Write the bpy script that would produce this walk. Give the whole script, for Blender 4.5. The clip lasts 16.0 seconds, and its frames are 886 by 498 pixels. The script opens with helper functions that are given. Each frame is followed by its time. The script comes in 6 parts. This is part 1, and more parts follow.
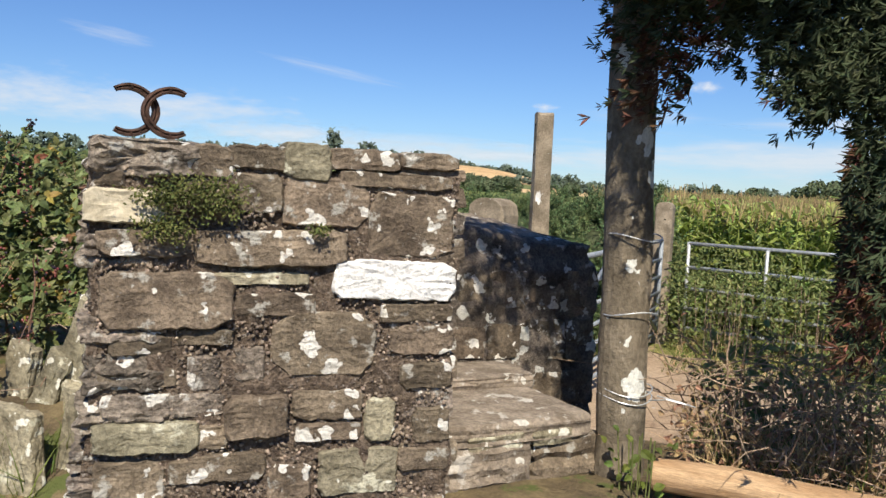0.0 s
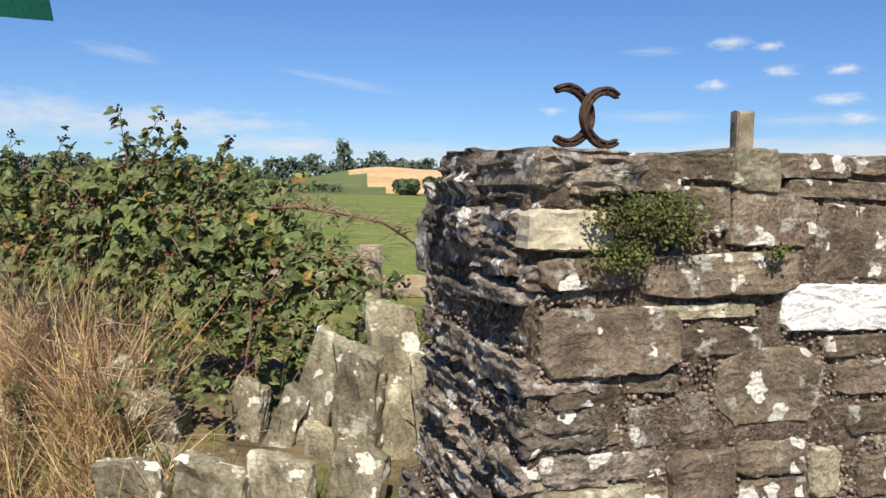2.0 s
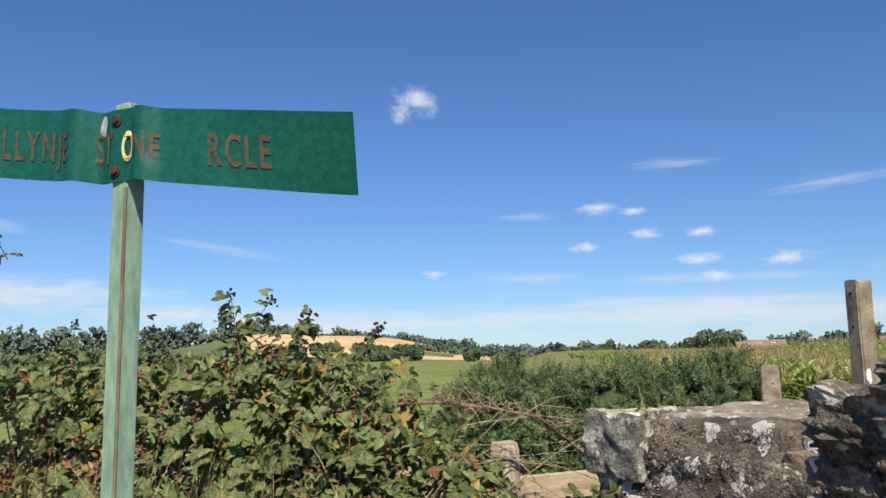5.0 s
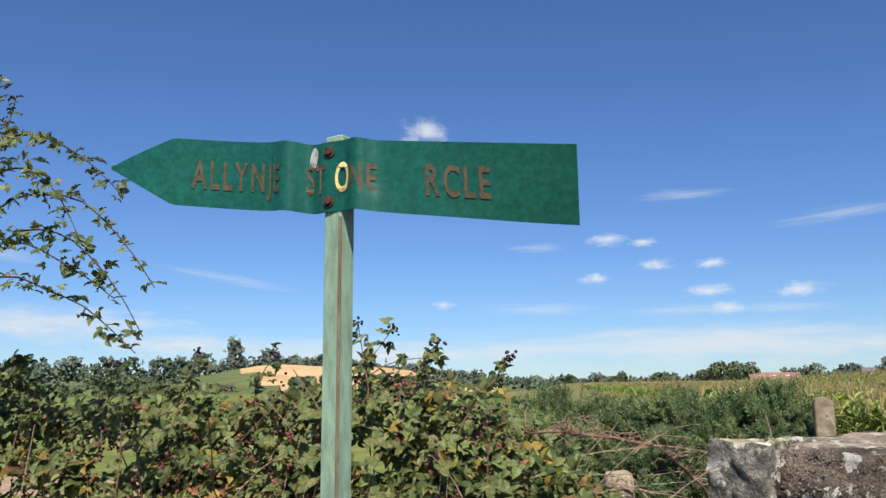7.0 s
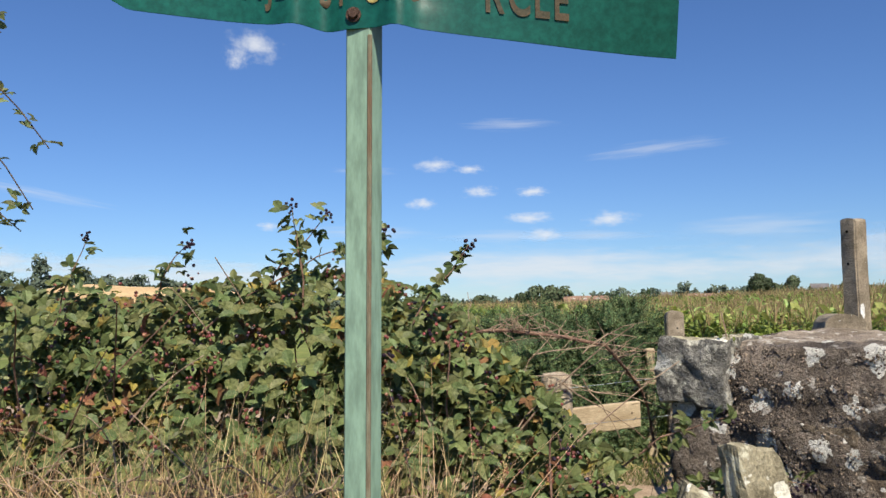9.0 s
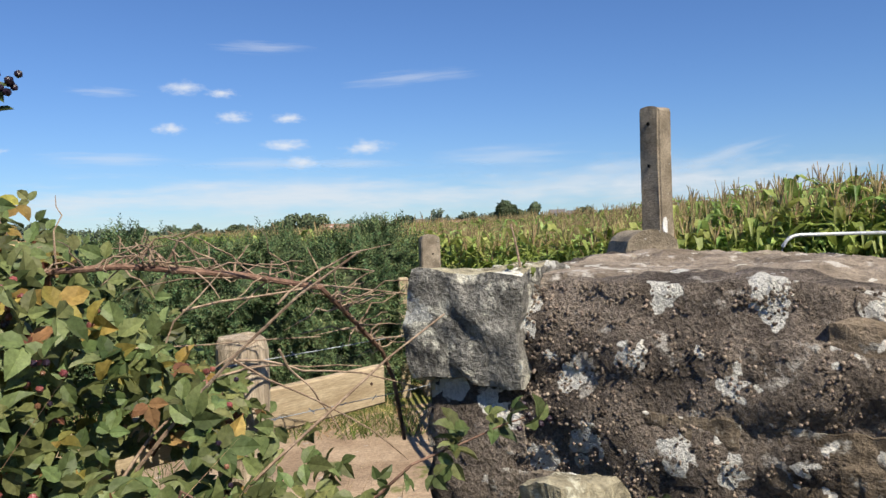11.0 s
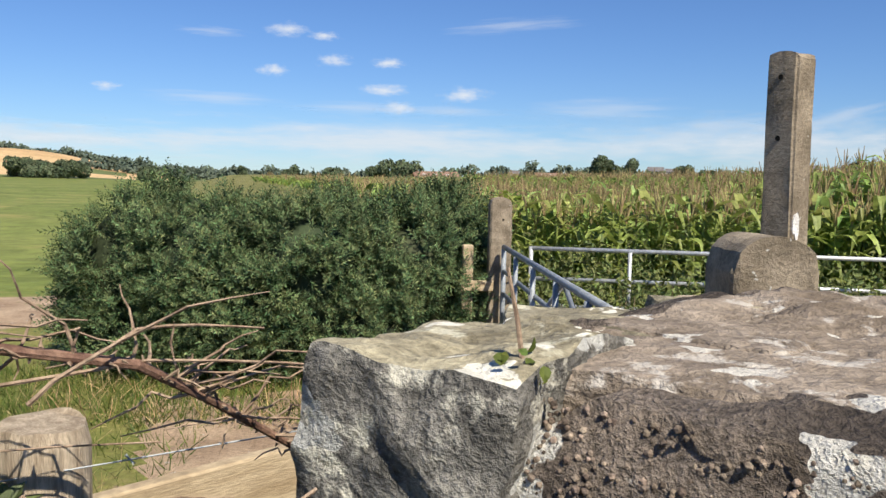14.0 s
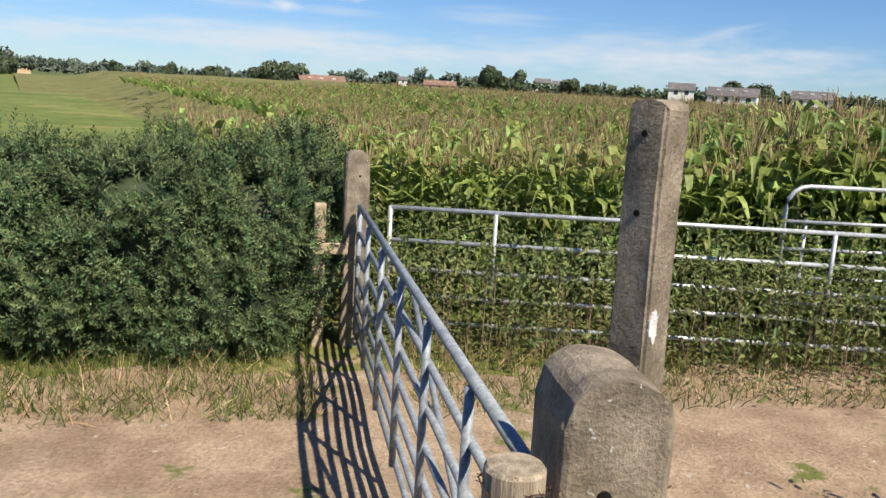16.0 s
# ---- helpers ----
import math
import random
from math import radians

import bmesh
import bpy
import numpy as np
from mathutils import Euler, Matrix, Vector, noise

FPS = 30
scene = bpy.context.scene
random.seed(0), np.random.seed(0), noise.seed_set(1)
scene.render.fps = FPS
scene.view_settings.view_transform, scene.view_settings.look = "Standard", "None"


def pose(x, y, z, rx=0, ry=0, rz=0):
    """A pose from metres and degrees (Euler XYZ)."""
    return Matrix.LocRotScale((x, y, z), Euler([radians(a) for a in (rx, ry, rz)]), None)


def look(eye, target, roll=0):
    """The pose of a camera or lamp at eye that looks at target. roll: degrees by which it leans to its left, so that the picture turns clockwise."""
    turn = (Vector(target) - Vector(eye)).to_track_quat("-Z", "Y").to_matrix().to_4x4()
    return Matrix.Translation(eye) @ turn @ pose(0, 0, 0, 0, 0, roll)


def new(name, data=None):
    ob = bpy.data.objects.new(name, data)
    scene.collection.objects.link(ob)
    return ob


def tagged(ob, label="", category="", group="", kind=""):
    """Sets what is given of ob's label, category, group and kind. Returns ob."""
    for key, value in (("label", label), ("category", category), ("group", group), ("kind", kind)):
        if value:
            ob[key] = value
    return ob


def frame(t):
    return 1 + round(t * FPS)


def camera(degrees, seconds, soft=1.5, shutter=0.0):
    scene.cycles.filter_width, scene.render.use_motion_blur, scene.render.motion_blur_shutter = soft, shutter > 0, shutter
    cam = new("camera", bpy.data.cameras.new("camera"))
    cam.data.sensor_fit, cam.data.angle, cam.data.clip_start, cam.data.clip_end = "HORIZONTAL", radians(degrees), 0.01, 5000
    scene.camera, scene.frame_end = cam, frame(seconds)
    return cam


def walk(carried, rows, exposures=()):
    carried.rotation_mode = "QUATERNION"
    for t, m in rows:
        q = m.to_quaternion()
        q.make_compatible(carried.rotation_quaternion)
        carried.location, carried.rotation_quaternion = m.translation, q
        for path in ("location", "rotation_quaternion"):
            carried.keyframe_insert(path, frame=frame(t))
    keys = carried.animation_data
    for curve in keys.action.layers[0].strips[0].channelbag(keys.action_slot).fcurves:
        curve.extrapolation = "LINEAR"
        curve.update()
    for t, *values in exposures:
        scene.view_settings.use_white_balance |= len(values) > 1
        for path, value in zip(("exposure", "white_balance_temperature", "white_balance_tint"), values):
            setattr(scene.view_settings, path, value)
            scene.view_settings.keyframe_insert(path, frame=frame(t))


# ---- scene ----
cam = camera(56.1, 16.0)
METRES, EYE, TILT, LEAN, TURN = 7.5, 1.5, 0.0, 0.0, 25.0
ROWS = [
    (0.0, 0.0, 0.0, 0.0, 0.21, -4.35, -2.73),
    (0.5, -0.0263, 0.0138, -0.003, 1.24, -4.99, -2.47),
    (1.0, -0.0548, 0.0355, -0.0047, 1.8, -5.28, -2.03),
    (1.5, -0.0963, 0.0445, -0.0056, 1.79, -4.92, -1.46),
    (2.0, -0.1413, 0.0466, -0.0017, 0.86, -3.91, -0.88),
    (2.5, -0.1708, 0.0627, 0.0001, -1.15, -2.34, -0.37),
    (3.0, -0.1915, 0.0803, 0.0031, -4.0, -0.37, -0.02),
    (3.5, -0.2212, 0.0916, 0.0035, -6.54, 1.43, 0.2),
    (4.0, -0.2564, 0.0971, 0.0077, -7.83, 3.27, 0.46),
    (4.5, -0.2798, 0.1075, 0.0109, -7.78, 5.22, 0.64),
    (5.0, -0.3033, 0.1218, 0.0133, -7.0, 7.33, 0.97),
    (7.5, -0.3839, 0.1273, 0.0123, -6.36, 9.47, 0.69),
    (8.0, -0.397, 0.1492, 0.0094, -7.65, 8.27, 0.68),
    (8.5, -0.4138, 0.172, 0.0031, -11.16, 6.55, 0.71),
    (9.0, -0.4205, 0.1916, -0.0009, -18.32, 4.03, 0.54),
    (9.5, -0.395, 0.2287, -0.0086, -26.13, 1.84, 0.2),
    (10.0, -0.3618, 0.2699, -0.0105, -32.85, 0.57, -0.26),
    (12.5, -0.2502, 0.4666, 0.0026, -35.43, -2.75, 1.95),
    (13.0, -0.2338, 0.4719, 0.0019, -33.13, -3.16, 0.45),
    (13.5, -0.2299, 0.4567, 0.0081, -30.83, -3.91, -0.71),
    (14.0, -0.2103, 0.4598, 0.0087, -28.44, -4.62, -1.25),
    (14.5, -0.1831, 0.471, 0.0199, -26.07, -6.24, -1.02),
    (15.0, -0.168, 0.4884, 0.0287, -27.77, -7.22, -0.83),
    (15.5, -0.1488, 0.5196, 0.0406, -32.04, -8.69, -2.24),
    (16.0, -0.1301, 0.5238, 0.0631, -36.02, -10.73, -3.31),
]
walk(cam, [(t, pose(0, 0, EYE, TILT, LEAN, TURN) @ pose(METRES * x, METRES * y, METRES * z, 90 + pitch, roll, yaw)) for t, x, y, z, yaw, pitch, roll in ROWS],
     exposures=[(0.0, 0.36), (16.0, 0.36)])


# ---- world, sun and exposure ----
SUN_AZ, SUN_EL = math.radians(154.0), math.radians(48.0)
SUN_DIR = Vector((math.sin(SUN_AZ) * math.cos(SUN_EL), math.cos(SUN_AZ) * math.cos(SUN_EL), math.sin(SUN_EL)))
world = bpy.data.worlds.new("sky")
scene.world = world
world.use_nodes = True
wt = world.node_tree
sky = wt.nodes.new("ShaderNodeTexSky")
sky.sky_type = "NISHITA"
sky.sun_disc = False
sky.sun_elevation, sky.sun_rotation = SUN_EL, SUN_AZ
sky.air_density, sky.dust_density, sky.ozone_density = 1.0, 0.0, 3.0
wt.nodes["Background"].inputs["Strength"].default_value = 0.072
tone = wt.nodes.new("ShaderNodeMix")
tone.data_type, tone.blend_type = "RGBA", "MULTIPLY"
tone.inputs["Factor"].default_value = 1.0
tone.inputs["B"].default_value = (0.64, 0.86, 1.23, 1)
wt.links.new(sky.outputs["Color"], tone.inputs["A"])
wt.links.new(tone.outputs["Result"], wt.nodes["Background"].inputs["Color"])
sun = new("sun", bpy.data.lights.new("sun", "SUN"))
sun.data.energy, sun.data.angle, sun.data.color = 5.3, math.radians(0.53), (1.0, 0.91, 0.77)
sun.matrix_world = look(SUN_DIR * 50, (0, 0, 0))


# ---- materials ----
def material(name, dark, light, scale=8.0, rough=0.85, bump=0.3, fine=60.0, vary=0.0, island=0.0, metal=0.0,
             spots=None, spot_scale=9.0, spot_size=0.3, blotch=None, blotch_scale=5.0, blotch_at=0.6, stretch=(1, 1, 1),
             bump_dist=0.01, through_light=0.0, contrast=0.55, hue=0.09):
    """Two-scale coloured surface with grain and relief; optional round spots, irregular blotches, per-object or per-island tint."""
    m = bpy.data.materials.new(name)
    m.use_nodes = True
    nt = m.node_tree
    n, l = nt.nodes, nt.links
    bsdf = n["Principled BSDF"]
    bsdf.inputs["Roughness"].default_value = rough
    bsdf.inputs["Metallic"].default_value = metal
    bsdf.inputs["Specular IOR Level"].default_value = 0.3
    co = n.new("ShaderNodeTexCoord")
    mp = n.new("ShaderNodeMapping")
    mp.inputs["Scale"].default_value = stretch
    l.new(co.outputs["Object"], mp.inputs["Vector"])
    vec = mp.outputs["Vector"]

    def noise_node(s, detail, roughness=0.6):
        t = n.new("ShaderNodeTexNoise")
        t.inputs["Scale"].default_value, t.inputs["Detail"].default_value, t.inputs["Roughness"].default_value = s, detail, roughness
        l.new(vec, t.inputs["Vector"])
        return t.outputs["Fac"]

    def ramp(src, a, b):
        r = n.new("ShaderNodeMapRange")
        r.interpolation_type = "SMOOTHSTEP"
        r.inputs["From Min"].default_value, r.inputs["From Max"].default_value = a, b
        l.new(src, r.inputs["Value"])
        return r.outputs["Result"]

    def mix(fac, a, b, mode="MIX"):
        x = n.new("ShaderNodeMix")
        x.data_type, x.blend_type = "RGBA", mode
        for sock, v in ((x.inputs["Factor"], fac), (x.inputs["A"], a), (x.inputs["B"], b)):
            if isinstance(v, bpy.types.NodeSocket):
                l.new(v, sock)
            elif isinstance(v, tuple):
                sock.default_value = (*v, 1)
            else:
                sock.default_value = v
        return x.outputs["Result"]

    big, small = noise_node(scale, 5), noise_node(fine, 4, 0.7)
    colour = mix(ramp(big, 0.3, 0.7), dark, light)
    colour = mix(contrast, colour, mix(ramp(small, 0.25, 0.75), (0.45, 0.45, 0.45), (1.45, 1.45, 1.45)), "MULTIPLY")
    if vary or island:
        src = n.new("ShaderNodeObjectInfo").outputs["Random"] if vary else n.new("ShaderNodeNewGeometry").outputs["Random Per Island"]
        k = vary or island
        r = n.new("ShaderNodeMapRange")
        r.inputs["To Min"].default_value, r.inputs["To Max"].default_value = 1 - k, 1 + k
        l.new(src, r.inputs["Value"])
        hs = n.new("ShaderNodeHueSaturation")
        l.new(r.outputs["Result"], hs.inputs["Value"])
        l.new(colour, hs.inputs["Color"])
        h = n.new("ShaderNodeMapRange")
        h.inputs["To Min"].default_value, h.inputs["To Max"].default_value = 0.5 - k * hue, 0.5 + k * hue * 0.8
        sh = n.new("ShaderNodeMath")
        sh.operation = "FRACT"
        mu = n.new("ShaderNodeMath")
        mu.operation = "MULTIPLY"
        mu.inputs[1].default_value = 7.31
        l.new(src, mu.inputs[0])
        l.new(mu.outputs[0], sh.inputs[0])
        l.new(sh.outputs[0], h.inputs["Value"])
        l.new(h.outputs["Result"], hs.inputs["Hue"])
        colour = hs.outputs["Color"]
    if blotch:
        colour = mix(ramp(noise_node(blotch_scale, 6, 0.65), blotch_at, blotch_at + 0.07), colour, blotch)
    if spots:
        wob = n.new("ShaderNodeMix")
        wob.data_type = "VECTOR"
        wob.inputs["Factor"].default_value = 0.085
        nz = n.new("ShaderNodeTexNoise")
        nz.inputs["Scale"].default_value = 22.0
        l.new(vec, nz.inputs["Vector"])
        l.new(vec, wob.inputs["A"])
        l.new(nz.outputs["Color"], wob.inputs["B"])
        vo = n.new("ShaderNodeTexVoronoi")
        vo.inputs["Scale"].default_value = spot_scale
        l.new(wob.outputs["Result"], vo.inputs["Vector"])
        sep = n.new("ShaderNodeSeparateColor")
        l.new(vo.outputs["Color"], sep.inputs["Color"])
        rad = n.new("ShaderNodeMath")
        rad.operation = "MULTIPLY_ADD"
        rad.inputs[1].default_value, rad.inputs[2].default_value = spot_size * 1.9, -spot_size * 0.8
        l.new(sep.outputs["Red"], rad.inputs[0])
        d = n.new("ShaderNodeMath")
        d.operation = "SUBTRACT"
        l.new(rad.outputs[0], d.inputs[0])
        l.new(vo.outputs["Distance"], d.inputs[1])
        colour = mix(ramp(d.outputs[0], 0.0, 0.05), colour, mix(ramp(small, 0.3, 0.6), tuple(c * 0.72 for c in spots), spots))
    l.new(colour, bsdf.inputs["Base Color"])
    if bump:
        add = n.new("ShaderNodeMath")
        add.operation = "ADD"
        l.new(big, add.inputs[0])
        l.new(small, add.inputs[1])
        b = n.new("ShaderNodeBump")
        b.inputs["Strength"].default_value, b.inputs["Distance"].default_value = bump, bump_dist
        l.new(add.outputs[0], b.inputs["Height"])
        l.new(b.outputs["Normal"], bsdf.inputs["Normal"])
    if through_light:
        tr = n.new("ShaderNodeBsdfTranslucent")
        l.new(colour, tr.inputs["Color"])
        ms = n.new("ShaderNodeMixShader")
        ms.inputs[0].default_value = through_light
        l.new(bsdf.outputs[0], ms.inputs[1])
        l.new(tr.outputs[0], ms.inputs[2])
        l.new(ms.outputs[0], n["Material Output"].inputs["Surface"])
    return m


LICHEN = (0.76, 0.73, 0.66)
M_STONE = material("grey_brown_slate", (0.098, 0.075, 0.053), (0.25, 0.198, 0.140), 9, 0.9, 0.8, 90, vary=0.3, spots=LICHEN, spot_scale=16, spot_size=0.50, blotch=(0.40, 0.38, 0.33), blotch_scale=13, blotch_at=0.57, bump_dist=0.014, contrast=0.85, hue=0.02)
M_DARKSTONE = material("dark_slate", (0.09, 0.073, 0.058), (0.29, 0.242, 0.192), 10, 0.75, 0.9, 80, vary=0.35, spots=LICHEN, spot_scale=15, spot_size=0.46, blotch=(0.45, 0.43, 0.38), blotch_scale=11, blotch_at=0.555, bump_dist=0.016, contrast=0.9, hue=0.02)
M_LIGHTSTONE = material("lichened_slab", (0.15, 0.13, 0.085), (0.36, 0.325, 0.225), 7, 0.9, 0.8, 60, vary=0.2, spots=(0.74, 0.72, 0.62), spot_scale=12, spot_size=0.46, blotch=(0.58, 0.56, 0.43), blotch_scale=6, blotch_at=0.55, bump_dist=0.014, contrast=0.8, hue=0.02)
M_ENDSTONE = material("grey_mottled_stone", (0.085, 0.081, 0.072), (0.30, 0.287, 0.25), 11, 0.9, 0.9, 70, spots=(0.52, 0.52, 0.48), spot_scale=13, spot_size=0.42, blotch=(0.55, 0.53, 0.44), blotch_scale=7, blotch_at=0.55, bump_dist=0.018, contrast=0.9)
M_PEBBLE = material("roughcast_pebble", (0.095, 0.073, 0.055), (0.32, 0.255, 0.195), 30, 0.9, 0.2, 120, island=0.6, hue=0.02)
M_CREAM = material("cream_stone", (0.42, 0.36, 0.25), (0.66, 0.60, 0.46), 8, 0.85, 0.5, 60, bump_dist=0.006)
M_WHITE = material("white_limewashed_stone", (0.74, 0.73, 0.70), (0.88, 0.87, 0.84), 12, 0.8, 0.9, 50, bump_dist=0.012)
M_MORTAR = material("roughcast_mortar", (0.078, 0.056, 0.041), (0.26, 0.197, 0.145), 38, 0.95, 1.0, 110, blotch=(0.40, 0.35, 0.30), blotch_scale=60, blotch_at=0.60, bump_dist=0.02, contrast=0.9)
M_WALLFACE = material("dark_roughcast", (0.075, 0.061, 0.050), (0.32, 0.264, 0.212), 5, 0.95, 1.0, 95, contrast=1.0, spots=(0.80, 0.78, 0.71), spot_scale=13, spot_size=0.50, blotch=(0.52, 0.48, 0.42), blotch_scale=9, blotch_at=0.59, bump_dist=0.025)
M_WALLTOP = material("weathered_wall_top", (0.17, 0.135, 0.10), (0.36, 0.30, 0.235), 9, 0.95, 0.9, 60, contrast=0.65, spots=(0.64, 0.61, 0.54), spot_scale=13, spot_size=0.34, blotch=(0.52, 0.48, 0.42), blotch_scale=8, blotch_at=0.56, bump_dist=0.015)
M_CONCRETE = material("pitted_concrete", dark=(0.18, 0.147, 0.104), light=(0.38, 0.318, 0.235), scale=8, rough=0.95, bump=0.7, fine=95, contrast=0.5, spots=(0.62, 0.60, 0.54), spot_scale=26, spot_size=0.16, blotch=(0.10, 0.085, 0.065), blotch_scale=55, blotch_at=0.66, bump_dist=0.01)
M_GALV = material("galvanised_steel", (0.45, 0.47, 0.47), (0.62, 0.64, 0.65), 12, 0.42, 0.15, 50, metal=0.4, bump_dist=0.003)
M_GALVBLUE = material("blue_grey_galvanised_steel", (0.24, 0.27, 0.295), (0.36, 0.39, 0.41), 12, 0.55, 0.2, 50, metal=0.15, blotch=(0.42, 0.38, 0.33), blotch_scale=20, blotch_at=0.66, bump_dist=0.003)
M_RUST = material("rusted_iron", (0.040, 0.024, 0.018), (0.12, 0.068, 0.05), 50, 0.75, 0.8, 180, metal=0.25, bump_dist=0.004)
M_GREENPAINT = material("pale_green_painted_steel", (0.20, 0.31, 0.225), (0.25, 0.375, 0.28), 6, 0.55, 0.2, 40, blotch=(0.22, 0.13, 0.075), blotch_scale=14, blotch_at=0.70, stretch=(1, 1, 0.25), bump_dist=0.003)
M_RUSTEDGE = material("rusty_painted_edge", (0.16, 0.10, 0.06), (0.22, 0.26, 0.18), 18, 0.8, 0.5, 60, stretch=(1, 1, 0.3))
M_SIGN = material("faded_green_sign", (0.006, 0.080, 0.060), (0.009, 0.098, 0.073), 5, 0.36, 0.1, 60, bump_dist=0.002)
M_LETTER = material("weathered_brown_lettering", (0.055, 0.058, 0.036), (0.115, 0.078, 0.045), 30, 0.7, 0.2, 80)
M_LETTERGOLD = material("gold_lettering", (0.65, 0.52, 0.18), (0.8, 0.68, 0.32), 30, 0.5, 0.1, 80)
M_BARE = material("bare_aluminium", (0.55, 0.52, 0.48), (0.7, 0.68, 0.64), 20, 0.4, 0.2, 60, metal=0.5)
M_WOOD = material("weathered_grey_wood", (0.32, 0.25, 0.175), (0.60, 0.50, 0.37), 7, 0.9, 0.8, 55, stretch=(5, 5, 0.5), bump_dist=0.008)
M_TIMBER = material("pale_sawn_timber", (0.33, 0.25, 0.15), (0.52, 0.42, 0.28), 4, 0.85, 0.5, 45, stretch=(0.7, 0.7, 6), blotch=(0.22, 0.17, 0.10), blotch_scale=4, blotch_at=0.66, bump_dist=0.004)
M_LOG = material("stripped_log", (0.34, 0.21, 0.11), (0.52, 0.36, 0.21), 4, 0.85, 0.6, 40, stretch=(0.6, 6, 6), bump_dist=0.006)
M_POLE = material("old_timber_pole", (0.12, 0.098, 0.068), (0.24, 0.20, 0.145), 9, 0.95, 0.9, 60, stretch=(1, 1, 0.8), spots=(0.72, 0.72, 0.66), spot_scale=11, spot_size=0.5, bump_dist=0.01)
M_BARK = material("bark", (0.05, 0.038, 0.028), (0.13, 0.095, 0.065), 9, 0.95, 0.9, 50, stretch=(3, 3, 0.8))
M_CANE = material("bramble_cane", (0.13, 0.07, 0.05), (0.26, 0.16, 0.11), 20, 0.8, 0.4, 80)
M_DEADTWIG = material("dead_twig", (0.22, 0.15, 0.10), (0.40, 0.30, 0.21), 20, 0.85, 0.4, 80)
M_BRAMBLE = material("bramble_leaf", (0.074, 0.104, 0.032), (0.20, 0.236, 0.092), 6, 0.5, 0.3, 120, island=0.42, through_light=0.3, bump_dist=0.002)
M_LEAFYELLOW = material("turning_leaf", (0.22, 0.20, 0.04), (0.34, 0.26, 0.07), 10, 0.6, 0.2, 90, island=0.4, through_light=0.3)
M_LEAFBROWN = material("brown_dead_leaf", (0.13, 0.065, 0.03), (0.25, 0.13, 0.06), 10, 0.8, 0.2, 90, island=0.4, through_light=0.15)
M_BRACKEN = material("dead_bracken", (0.32, 0.20, 0.105), (0.48, 0.33, 0.19), 10, 0.85, 0.2, 90, island=0.35, through_light=0.35)
M_BERRYRED = material("unripe_berry", (0.15, 0.055, 0.04), (0.26, 0.105, 0.07), 30, 0.4, 0.2, 90, island=0.4)
M_BERRYBLACK = material("ripe_blackberry", (0.012, 0.008, 0.014), (0.035, 0.02, 0.035), 30, 0.35, 0.2, 90)
M_GORSE = material("gorse_green", (0.045, 0.085, 0.032), (0.175, 0.24, 0.10), 4, 0.7, 0.0, 30, island=0.6, through_light=0.15)
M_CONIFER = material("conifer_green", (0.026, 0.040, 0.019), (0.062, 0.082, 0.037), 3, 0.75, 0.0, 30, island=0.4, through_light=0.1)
M_CONIFERBROWN = material("conifer_brown", (0.08, 0.04, 0.022), (0.15, 0.075, 0.04), 3, 0.85, 0.0, 30, island=0.4)
M_MOSS = material("stonecrop_moss", (0.07, 0.085, 0.022), (0.15, 0.165, 0.05), 14, 0.85, 0.2, 60, island=0.4)
M_MAIZE = material("maize_leaf", (0.18, 0.27, 0.055), (0.39, 0.48, 0.15), 2.2, 0.5, 0.0, 30, island=0.4, through_light=0.35)
M_TASSEL = material("maize_tassel", (0.22, 0.17, 0.075), (0.35, 0.28, 0.14), 5, 0.85, 0.0, 30, island=0.4)
M_STRAW = material("dry_straw", (0.46, 0.32, 0.15), (0.68, 0.51, 0.28), 6, 0.75, 0.0, 40, island=0.35, through_light=0.25)
M_GRASS = material("green_grass", (0.075, 0.115, 0.018), (0.15, 0.19, 0.045), 4, 0.6, 0.0, 40, island=0.35, through_light=0.3)
M_WEED = material("weed_green", (0.12, 0.16, 0.05), (0.25, 0.29, 0.11), 4, 0.65, 0.0, 40, island=0.4, through_light=0.35)
# distance haze is mixed into both leaf colours, more for belts past 400 m
M_FARLEAF = material("hazed_tree_green", (0.055, 0.08, 0.042), (0.125, 0.155, 0.082), 0.35, 0.85, 0.0, 2.5, island=0.35)
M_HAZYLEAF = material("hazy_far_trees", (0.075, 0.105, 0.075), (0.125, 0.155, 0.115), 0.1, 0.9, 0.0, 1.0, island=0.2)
M_ROOF = material("brown_tiled_roof", (0.20, 0.12, 0.085), (0.30, 0.19, 0.14), 0.6, 0.85, 0.2, 6)
M_GREYROOF = material("grey_slate_roof", (0.12, 0.11, 0.11), (0.19, 0.175, 0.17), 0.6, 0.8, 0.2, 6)
M_RENDER = material("white_render", (0.66, 0.64, 0.60), (0.8, 0.78, 0.74), 0.8, 0.85, 0.1, 6)
M_BRICK = material("buff_brickwork", (0.30, 0.20, 0.145), (0.40, 0.28, 0.2), 0.8, 0.9, 0.2, 6)
M_DARKGLASS = material("dark_window_glass", (0.03, 0.035, 0.04), (0.05, 0.055, 0.06), 1, 0.1, 0.0, 5)
